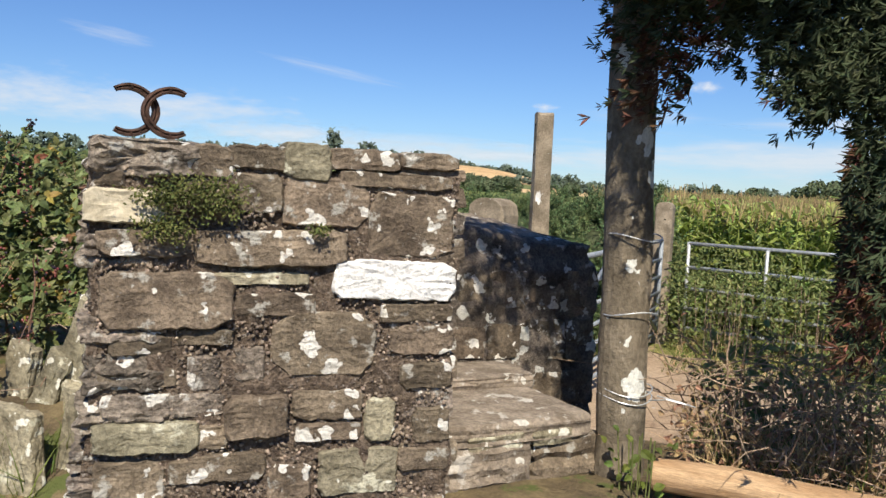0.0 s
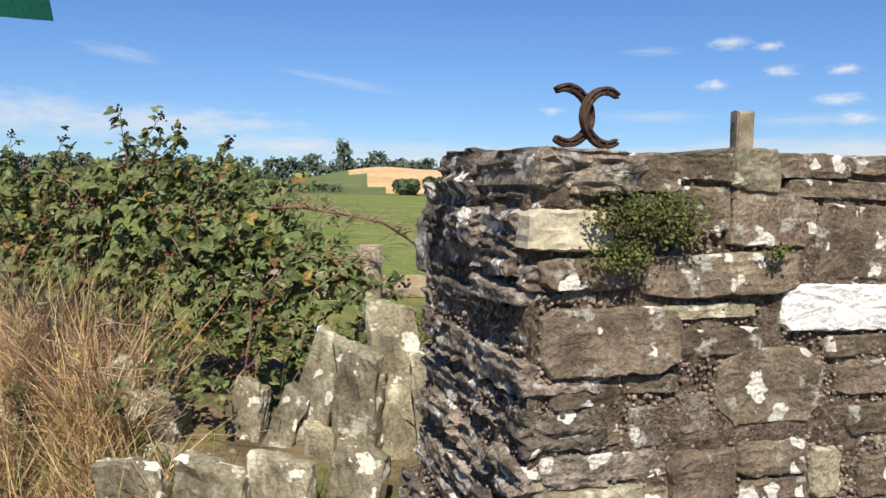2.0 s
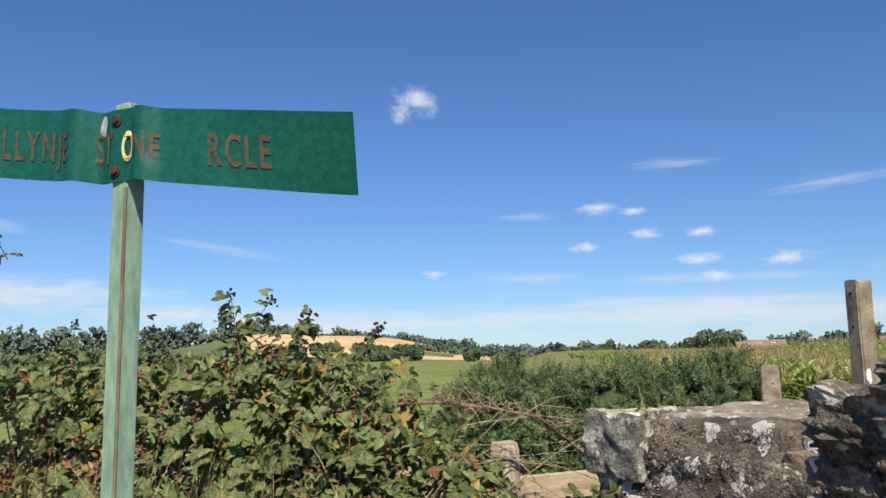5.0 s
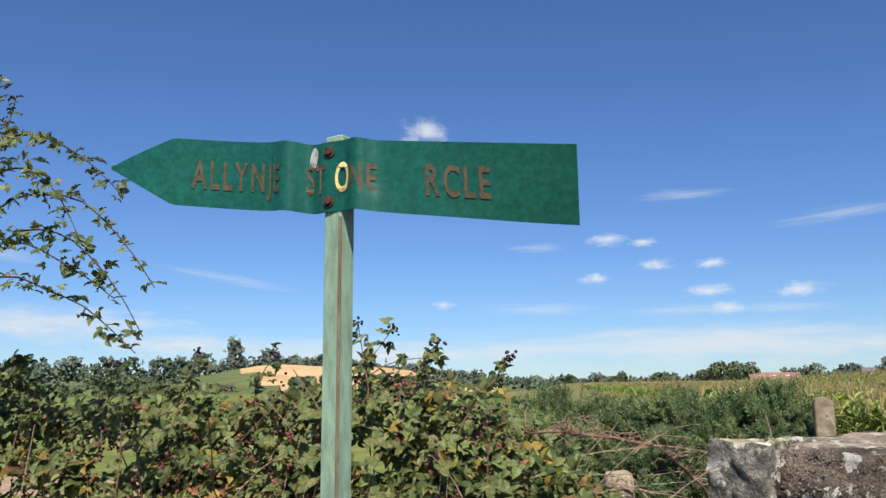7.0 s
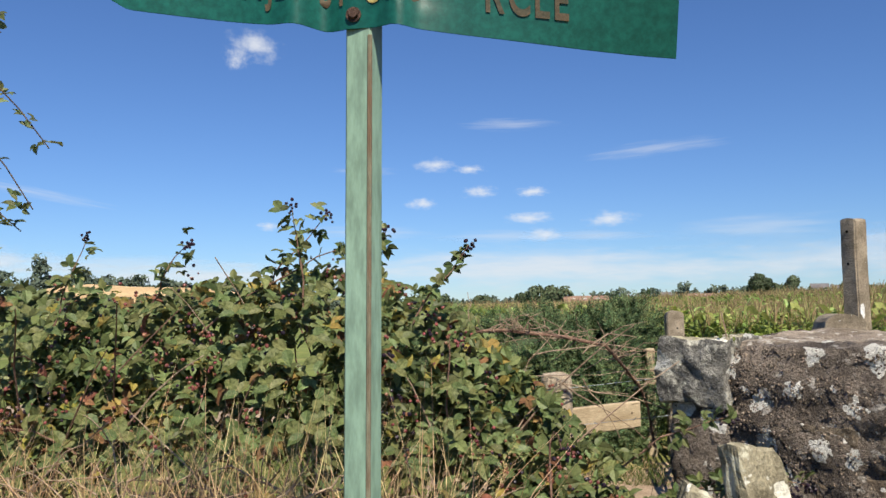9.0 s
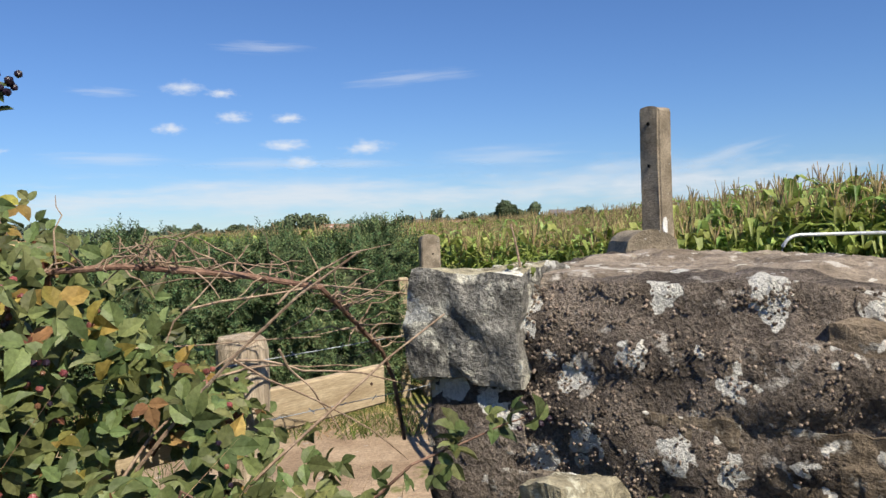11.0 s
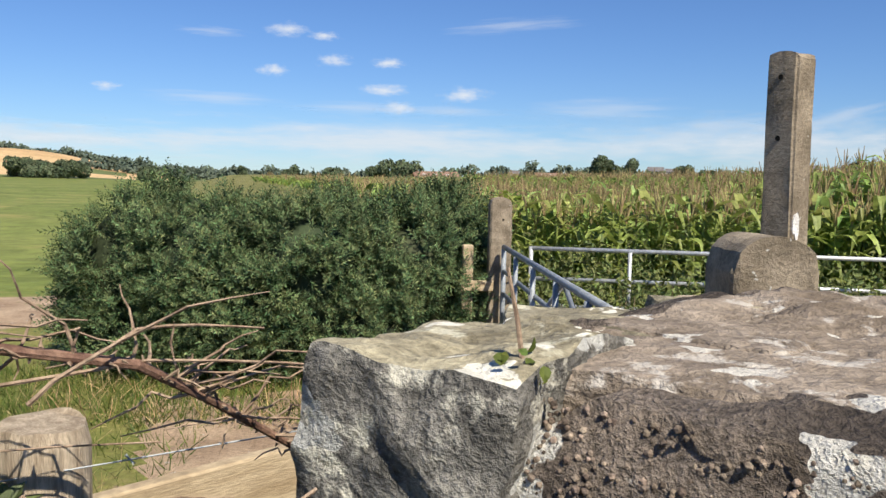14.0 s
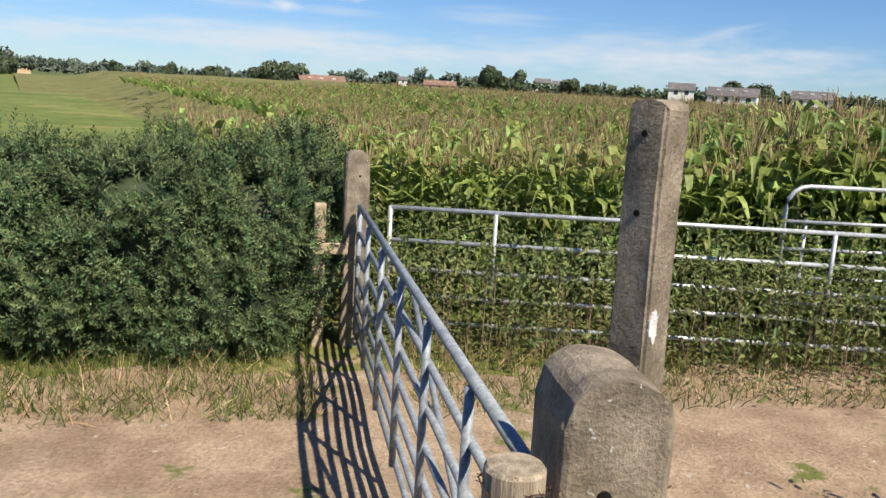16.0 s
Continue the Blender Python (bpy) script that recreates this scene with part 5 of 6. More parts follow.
def build_loose_canes():
    """Arching shoots above the hedge, each a thing of its own."""
    rng = np.random.default_rng(77)
    shoots = (((-4.55, 3.05, 1.45), (-4.28, 3.1, 1.86), 0.02), ((-4.75, 3.0, 1.4), (-4.05, 3.0, 1.72), 0.09), ((-3.95, 2.95, 1.35), (-3.72, 2.95, 1.72), 0.0), ((-4.15, 3.0, 1.45), (-4.02, 2.95, 1.78), 0.0),
              ((-4.3, 2.9, 1.4), (-4.36, 2.9, 1.86), 0.0), ((-5.0, 3.0, 1.45), (-4.75, 2.9, 1.74), 0.03), ((-5.3, 2.9, 1.4), (-5.15, 2.9, 1.76), 0.0), ((-5.7, 2.9, 1.4), (-5.5, 2.8, 1.72), 0.02), 
              ((-3.3, 2.98, 0.85), (-2.82, 3.02, 1.10), 0.04), ((-3.2, 2.95, 0.75), (-2.62, 2.98, 0.84), 0.06), ((-3.45, 2.75, 0.7), (-3.0, 2.72, 0.78), 0.1), ((-3.6, 2.5, 0.6), (-3.3, 2.42, 0.62), 0.1), ((-4.0, 2.35, 0.5), (-3.62, 2.2, 0.62), 0.08), ((-4.35, 2.3, 0.5), (-4.05, 2.1, 0.55), 0.1), ((-3.75, 2.45, 0.62), (-3.45, 2.3, 0.74), 0.06), ((-3.05, 3.05, 0.8), (-2.55, 3.05, 0.86), 0.05))
    for k, (a, e, sag) in enumerate(shoots):
        o = Vector(a)
        t = thing("bramble_shoot", o, "arching bramble shoot with fresh leaves", "shoot", "bramble shoots")
        pcs, L, N, S = [], [], [], []
        leafy_cane(t, o, limb_path(a, e, sag, 9, 0.05, k + 3), 3, rng, pcs, L, N, S, 0.05)
        part("cane", mesh("cane", *merge(pcs), M_CANE), t)
        leaf_cloud(t, o, L, N, S, rng)
        tips = np.array([np.array(e) + rng.normal(size=3) * 0.013 for _ in range(10)])
        leaf_cloud(t, o, tips, rng.normal(size=(10, 3)), rng.uniform(0.006, 0.009, 10), rng, M_BERRYBLACK, "berry_growth", BERRY)
    # tall hawthorn at the far end of the hedge
    o = Vector((-6.35, 2.6, 0.45))
    t = thing("hawthorn_shrub", o, "tall thin-leaved hawthorn with drooping shoots", "shrub")
    pcs, L, N, S = [], [], [], []
    for k in range(34):
        a = o + Vector((rng.normal() * 0.15, rng.normal() * 0.15, rng.uniform(0.2, 1.2)))
        e = Vector((-6.28 + rng.normal() * 0.28, 2.4 + rng.normal() * 0.3, rng.uniform(1.5, 3.1)))
        leafy_cane(t, o, limb_path(a, e, 0.1, 10, 0.16, k), 9, rng, pcs, L, N, S, 0.046, 0.007)
    for e, sag in (((-4.92, 2.28, 1.98), 0.25), ((-4.98, 2.3, 1.80), 0.28), ((-5.05, 2.35, 1.74), 0.10), ((-5.1, 2.3, 2.35), 0.12), ((-5.2, 2.2, 2.15), 0.2), ((-5.12, 2.3, 1.95), 0.05)):
        leafy_cane(t, o, limb_path((-6.0, 2.45, e[2] + 0.35), e, sag, 11, 0.03, int(e[2] * 50)), 4, rng, pcs, L, N, S, 0.045, 0.006)
    part("branches", mesh("branches", *merge(pcs), M_BARK), t, kind="stuff")
    leaf_cloud(t, o, L, N, S, rng, M_BRAMBLE, "leaves", TRIFOLIATE)
    # dead thorny cane arching past the fence post
    o = Vector((-3.4, 3.4, 1.2))
    d = thing("dead_bramble_cane", o, "thick dead thorny bramble cane with dry twigs", "cane")
    main = [Vector(p) for p in ((-4.3, 3.28, 1.31), (-3.95, 3.32, 1.385), (-3.62, 3.36, 1.40), (-3.38, 3.42, 1.37), (-3.2, 3.50, 1.33), (-3.13, 3.62, 1.25), (-3.03, 3.78, 1.13), (-2.99, 3.86, 1.03), (-2.96, 3.90, 0.85))]
    part("cane", mesh("cane", *tube([q - o for q in main], [0.006, 0.0065, 0.0072, 0.0072, 0.007, 0.0066, 0.006, 0.006, 0.006], 8), M_CANE), d, "reddish thorny cane")
    thorns, twigs = [], []
    for i in range(len(main) - 1):
        for j in range(16):
            q = main[i].lerp(main[i + 1], rng.random())
            u = Vector(rng.normal(size=3)).normalized()
            thorns.append(tube([q + u * 0.008 - o, q + u * 0.017 + Vector((0, 0, 0.003)) - o], [0.0028, 0.0006], 4))
    part("thorn_growth", mesh("thorn_growth", *merge(thorns), M_DEADTWIG), d, kind="stuff")
    for i in range(80):
        q = main[1 + i % 5].lerp(main[2 + i % 5], rng.random())
        e = q + Vector((rng.normal() * 0.10, rng.normal() * 0.05, rng.normal() * 0.05 + 0.02))
        twigs.append(tube([p - o for p in limb_path(q, e, 0.01, 6, 0.03, i)], [0.0026, 0.0023, 0.002, 0.0017, 0.0013, 0.0008], 4))
    for k in range(12):
        q = main[2].lerp(main[3], rng.random())
        e = q + Vector((rng.normal() * 0.09, rng.normal() * 0.05, rng.uniform(0.03, 0.09)))
        twigs.append(tube([p - o for p in limb_path(q, e, 0.015, 6, 0.035, k + 200)], [0.003, 0.0026, 0.0022, 0.0018, 0.0014, 0.0008], 4))
    for a, e in (((-3.75, 3.2, 0.9), (-3.35, 3.4, 1.22)), ((-3.62, 3.3, 1.05), (-3.42, 3.38, 1.38)), ((-3.7, 3.4, 1.1), (-3.1, 3.6, 1.12)), ((-3.3, 3.4, 1.2), (-3.15, 3.5, 0.95)), ((-4.4, 3.3, 1.12), (-3.2, 3.6, 1.2)), ((-3.4, 3.4, 1.18), (-2.85, 3.55, 1.02)), ((-3.5, 3.35, 1.3), (-2.8, 3.75, 1.26)), ((-3.4, 3.3, 1.2), (-3.0, 3.5, 0.9)), ((-3.9, 3.25, 1.02), (-3.3, 3.45, 1.16)), ((-3.3, 3.42, 1.30), (-3.06, 3.6, 1.36))):
        twigs.append(tube([p - o for p in limb_path(a, e, 0.03, 10, 0.05, int(a[2] * 90))], [0.0032 - 0.0002 * j for j in range(10)], 5))
    part("dry_brush", mesh("dry_brush", *merge(twigs), M_DEADTWIG), d, "bleached dry twigs", "stuff")


build_loose_canes()


# ---- grass ----
def grass_patch(name, label, boxes, mat, seed, lo, hi, width, lean=0.5, base=None):
    rng = np.random.default_rng(seed)
    L, N, S = [], [], []
    for x0, y0, x1, y1, n in boxes:
        for _ in range(n):
            x, y = rng.uniform(x0, x1), rng.uniform(y0, y1)
            if noise.noise(Vector((x * 1.8, y * 1.8, seed))) < -0.15 and rng.random() < 0.7:
                continue
            z = (base(x, y) if base else ground_z(x, y)) - 0.01
            L.append((x, y, z))
            N.append((rng.normal() * lean, rng.normal() * lean, 1.0))
            S.append(rng.uniform(lo, hi))
    w = width / ((lo + hi) / 2)
    t = ([(p[0] * w, p[1], p[2]) for p in BLADE[0]], BLADE[1])
    v, f = scatter(t, frames_from(N, rng), L, S)
    return tagged(new(name, mesh(name, v, f, mat)), label, "grass", kind="stuff")


grass_patch("dry_grass", "dry straw-coloured grass on the hedge bank", ((-5.6, 1.75, -3.75, 2.62, 8000), (-3.75, 1.75, -3.1, 2.2, 500), (-7.5, 1.8, -5.6, 2.6, 1200), (-0.4, 3.2, 1.4, 4.6, 1800), (-3.2, 3.5, -2.9, 4.3, 120)), M_STRAW, 1, 0.16, 0.5, 0.004, 0.6)
grass_patch("tall_straw", "tall bleached grass leaning against the brambles", ((-4.9, 2.2, -3.85, 2.52, 2600), (-6.6, 2.2, -4.9, 2.5, 1800)), M_STRAW, 9, 0.25, 0.75, 0.004, 0.7, lambda x, y: 0.45)
grass_patch("straw_stalk", "long dry stalks standing up through the brambles", ((-5.2, 2.18, -3.7, 2.46, 1000), (-6.6, 2.2, -5.2, 2.45, 700)), M_STRAW, 19, 0.45, 0.92, 0.004, 0.45, lambda x, y: 0.42)
grass_patch("bank_grass", "green grass growing through the hedge bank", ((-5.6, 1.75, -3.7, 2.7, 2000), (-3.7, 1.75, -2.7, 2.4, 500), (-3.6, 2.9, -2.6, 3.6, 500), (-2.4, 1.9, -1.9, 2.7, 200), (-0.4, 3.2, 1.6, 4.8, 900)), M_GRASS, 2, 0.08, 0.3, 0.005, 0.5)
grass_patch("gateway_grass", "short grass along the hedge foot and track edge", ((-6.6, 8.6, -2.2, 10.4, 7000), (-1.5, 8.6, 5.5, 10.3, 5500), (-9, 5.0, -4.2, 9.0, 4500), (-3.6, 4.7, -2.3, 6.0, 700)), M_GRASS, 3, 0.05, 0.2, 0.007, 0.6)
grass_patch("gateway_straw", "bleached grass stalks near the gates", ((-1.5, 8.7, 5.5, 10.4, 2200), (-6.0, 8.6, -2.2, 10.0, 1200), (-9, 5.0, -4.5, 9.0, 900)), M_STRAW, 4, 0.06, 0.28, 0.005, 0.7)
grass_patch("wall_grass", "tuft of grass rooted in the wall top", ((-2.80, 3.57, -2.68, 3.69, 190),), M_GRASS, 5, 0.05, 0.10, 0.004, 0.5, wall_top)
grass_patch("wall_straw", "dry grass rooted in the wall top", ((-2.78, 3.57, -2.68, 3.67, 110),), M_STRAW, 6, 0.05, 0.09, 0.004, 0.7, wall_top)


def build_tangle():
    rng = np.random.default_rng(18)
    for x0, x1 in ((-4.3, -3.75), (-5.6, -4.3)):
        o = Vector(((x0 + x1) / 2, 2.4, 0.4))
        t = thing("dead_bramble_tangle", o, "tangle of brown dead bramble stems low on the bank", "brushwood", kind="stuff")
        pcs = []
        for i in range(int((x1 - x0) * 260)):
            a = Vector((rng.uniform(x0, x1), rng.uniform(2.15, 2.5), rng.uniform(0.35, 0.95)))
            e = a + Vector((rng.normal() * 0.25, rng.normal() * 0.06, rng.normal() * 0.12))
            pcs.append(tube([q - o for q in limb_path(a, e, rng.uniform(-0.05, 0.08), 7, 0.04, i)], [0.0032, 0.003, 0.003, 0.0025, 0.002, 0.002, 0.001], 4))
        part("dead_stems", mesh("dead_stems", *merge(pcs), M_DEADTWIG), t, kind="stuff")


build_tangle()


def build_wall_plants():
    rng = np.random.default_rng(8)
    o = Vector((-2.735, 3.375, 1.345))
    t = thing("wall_weed", o, "small green weed and dry stalk in a wall crack", "plant")
    n = 26
    p = np.column_stack([rng.normal(size=n) * 0.016, rng.normal(size=n) * 0.016, np.abs(rng.normal(size=n)) * 0.014]) + np.array(o)
    leaf_cloud(t, o, p, rng.normal(size=(n, 3)) * 0.5 + np.array([0, -0.5, 0.8]), rng.uniform(0.010, 0.022, n), rng, M_GRASS, "leaves", leaflet(1, 0.8))
    part("dry_stalk", mesh("dry_stalk", *tube([(0, 0, 0), (-0.008, 0.01, 0.065), (-0.02, 0.015, 0.125)], [0.0035, 0.003, 0.002], 6), M_DEADTWIG), t)


build_wall_plants()


# ---- gorse hedge beyond the gateway ----
def build_gorse():
    rng = np.random.default_rng(21)
    blobs = ((-2.75, 10.75, 0.50, 0.75, 0.75, 0.95), (-3.7, 10.6, 0.52, 0.9, 0.85, 1.0), (-4.7, 10.7, 0.5, 0.9, 0.85, 1.0), (-5.45, 10.9, 0.6, 0.6, 0.8, 0.95), (-3.1, 10.3, 0.1, 0.85, 0.6, 0.55), (-4.3, 10.25, 0.2, 0.7, 0.55, 0.6),
             (-5.4, 10.5, 0.0, 0.5, 0.5, 0.5), (-2.35, 11.1, 0.8, 0.5, 0.5, 0.85), (-3.3, 11.0, 0.85, 0.6, 0.5, 0.75), (-5.0, 11.0, 0.8, 0.7, 0.5, 0.8))
    o = Vector((-4.0, 10.6, -0.3))
    t = thing("gorse_hedge", o, "dense dark green gorse hedge beside the gate", "hedge")
    # clumps of feathery shoots, with hollows between them
    L, N, S, tops = [], [], [], []
    for cx, cy, cz, rx, ry, rz in blobs:
        n = int(95 * (rx * rz + rx * ry)) + 25
        for _ in range(n):
            d = rng.normal(size=3)
            d /= np.linalg.norm(d)
            if d[1] > 0 and rng.random() < 0.6:
                d[1] = -d[1]
            k = 0.90 + 0.16 * noise.noise(Vector(d) * 2.6 + Vector((cx, 0, 0)))
            c = np.array([cx + d[0] * rx * k, cy + d[1] * ry * k, cz + d[2] * rz * k])
            out = d / np.array([rx, ry, rz])
            out /= np.linalg.norm(out)
            size = rng.uniform(0.7, 1.35)
            for _ in range(16):
                q = out + rng.normal(size=3) * 0.55 + np.array([0, 0, 0.30])
                q /= np.linalg.norm(q)
                p = c + rng.normal(size=3) * 0.055 * size
                if p[2] < -0.2:
                    continue
                L.append(p)
                N.append(q)
                S.append(size * rng.uniform(0.13, 0.28))
    L, N, S = np.array(L), np.array(N), np.array(S)
    L[:, 2] -= 0.10 * np.clip(L[:, 2], 0, 1.6)
    shoot = []
    for i in range(22):
        z, a = 0.05 + 0.043 * i, i * 2.4
        c, e = math.cos(a), math.sin(a)
        r = 0.25 * (1.08 - 0.75 * z)
        shoot.append(([(0.0, 0.0, z), (c * r * 0.5 - e * 0.026, e * r * 0.5 + c * 0.026, z + r * 0.5), (c * r, e * r, z + r * 0.75), (c * r * 0.5 + e * 0.026, e * r * 0.5 - c * 0.026, z + r * 0.42)], [(0, 1, 2, 3)]))
    shoot = merge(shoot)
    for half in (0, 1):
        pick = np.arange(len(L)) % 2 == half
        v, f = scatter(shoot, frames_from(N[pick], rng), L[pick] - np.array(o), S[pick])
        part("foliage", mesh("foliage", v, f, M_GORSE), t, kind="stuff")
    # dark green cores; the shade deep inside the hedge is put into their colour
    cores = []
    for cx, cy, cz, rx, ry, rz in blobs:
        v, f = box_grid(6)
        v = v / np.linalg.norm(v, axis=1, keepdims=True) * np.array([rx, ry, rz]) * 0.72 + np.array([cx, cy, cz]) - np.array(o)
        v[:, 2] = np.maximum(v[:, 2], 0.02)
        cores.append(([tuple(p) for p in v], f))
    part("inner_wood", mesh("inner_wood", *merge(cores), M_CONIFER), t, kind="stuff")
    pcs = []
    for i in range(16):
        a = Vector((rng.uniform(-5.3, -2.3), rng.uniform(10.3, 10.7), -0.3)) - o
        pcs.append(tube(limb_path(a, a + Vector((rng.normal() * 0.3, -0.2, 0.7)), 0.0, 6, 0.08, i), [0.03, 0.025, 0.02, 0.018, 0.012, 0.008], 6))
    part("stem_growth", mesh("stem_growth", *merge(pcs), M_BARK), t, kind="stuff")


build_gorse()


# ---- weeds round the silver gate ----
def build_weeds():
    rng = np.random.default_rng(41)
    for x0, x1, n in ((-1.75, 0.6, 5200), (0.6, 3.2, 5600), (3.2, 6.2, 5000)):
        o = Vector(((x0 + x1) / 2, 10.4, -0.3))
        t = thing("weed_bank", o, "tangle of tall weeds and nettles round the gate", "weeds", "weeds by the gate", kind="stuff")
        L, N = [], []
        while len(L) < n:
            x = rng.uniform(x0, x1)
            line = 10.35 - 0.217 * (x + 1.55)
            y = line + rng.normal() * 0.45 + 0.05
            h = 0.95 + 0.30 * noise.noise(Vector((x * 1.6, y * 1.6, 0))) + 0.22 * noise.noise(Vector((x * 5, y * 5, 0))) + 0.35 * smooth(line - 0.5, line + 0.6, y)
            L.append((x, y, -0.32 + rng.random() ** 0.6 * max(0.15, h)))
            N.append(rng.normal(size=3) * 0.8 + np.array([0, -0.5, 0.7]))
        L, N = np.array(L), np.array(N)
        leaf_cloud(t, o, L, N, rng.uniform(0.03, 0.085, n), rng, M_WEED, "leaves", leaflet(1, 0.42))
        pcs = []
        for i in range(90):
            x = rng.uniform(x0, x1)
            a = Vector((x, 10.35 - 0.217 * (x + 1.55) + rng.normal() * 0.4, -0.32)) - o
            pcs.append(tube([a, a + Vector((rng.normal() * 0.06, rng.normal() * 0.06, rng.uniform(0.4, 1.0)))], [0.004, 0.002], 4))
        part("stalks", mesh("stalks", *merge(pcs), M_DEADTWIG), t)


build_weeds()


def build_scrub():
    """Nettles and bramble growing behind the pole."""
    rng = np.random.default_rng(43)
    o = Vector((0.6, 4.8, -0.2))
    t = thing("nettle_bank", o, "rank green nettles and dock behind the pole", "weeds", kind="stuff")
    L, N = [], []
    while len(L) < 7000:
        y = rng.uniform(3.75, 6.6)
        x = rng.uniform(max(-0.55, 0.95 * (y - 3.1) - 2.2), 3.0)
        h = 1.05 + 0.35 * noise.noise(Vector((x * 1.7, y * 1.7, 6))) + 0.2 * noise.noise(Vector((x * 5, y * 5, 6)))
        h *= smooth(3.6, 4.6, y)
        L.append((x, y, ground_z(x, y) + rng.random() ** 0.6 * max(0.1, h)))
        N.append(rng.normal(size=3) * 0.8 + np.array([0.2, -0.6, 0.7]))
    leaf_cloud(t, o, np.array(L), np.array(N), rng.uniform(0.03, 0.08, len(L)), rng, M_WEED, "foliage", leaflet(1, 0.5))
    pcs = []
    for i in range(110):
        y = rng.uniform(3.6, 5.0)
        a = Vector((rng.uniform(-0.4, 1.6), y, 0.1)) - o
        pcs.append(tube([a, a + Vector((rng.normal() * 0.12, rng.normal() * 0.1, rng.uniform(0.4, 0.9)))], [0.004, 0.002], 4))
    part("dry_growth", mesh("dry_growth", *merge(pcs), M_STRAW), t)


build_scrub()


# ---- maize ----
def maize_height(x, y):
    return 1.70 + 0.55 * smooth(0.8, 4.5, x) + 0.12 * noise.noise(Vector((x * 0.8, y * 0.8, 9)))


def field_z(x, y):
    return ground_z(x, y) + 1.1 * smooth(18, 200, math.hypot(x, y))


def maize_parts(seed):
    """Stalk, leaves and tassel of a plant one metre tall."""
    rng = np.random.default_rng(seed)
    stalk = tube([(0, 0, 0), (0.005, 0, 0.5), (0, 0.004, 0.9)], [0.011, 0.009, 0.004], 6)
    leaves = []
    for i in range(11):
        z = 0.12 + 0.078 * i
        a = i * math.pi + rng.normal() * 0.5
        ln, w = rng.uniform(0.28, 0.42), rng.uniform(0.019, 0.028)
        d, s = Vector((math.cos(a), math.sin(a), 0)), Vector((-math.sin(a), math.cos(a), 0))
        verts = []
        for j in range(7):
            t = j / 6
            up = 0.48 * t - 0.52 * t * t * rng.uniform(0.6, 1.3)
            c = d * (ln * t * 0.85) + Vector((0, 0, z + up * ln * 1.6))
            ww = w * (0.6 + 1.4 * t * (1 - t) * 2) * (1 - t ** 4)
            verts += [c - s * ww + Vector((0, 0, 0.006)), c, c + s * ww + Vector((0, 0, 0.006))]
        faces = []
        for j in range(6):
            for k in range(2):
                faces.append((j * 3 + k, j * 3 + k + 1, j * 3 + k + 4, j * 3 + k + 3))
        leaves.append(([tuple(q) for q in verts], faces))
    tas = []
    for i in range(6):
        a = rng.uniform(0, 6.28)
        tas.append(tube([(0, 0, 0.88), (0.02 * math.cos(a), 0.02 * math.sin(a), 0.97), (0.045 * math.cos(a), 0.045 * math.sin(a), 1.04 + rng.normal() * 0.02)], [0.003, 0.0035, 0.002], 4))
    return stalk, merge(leaves), merge(tas)


VARIANTS = [maize_parts(300 + i) for i in range(5)]


def front_line(x):
    return 11.7 - 0.217 * (x + 1.55)


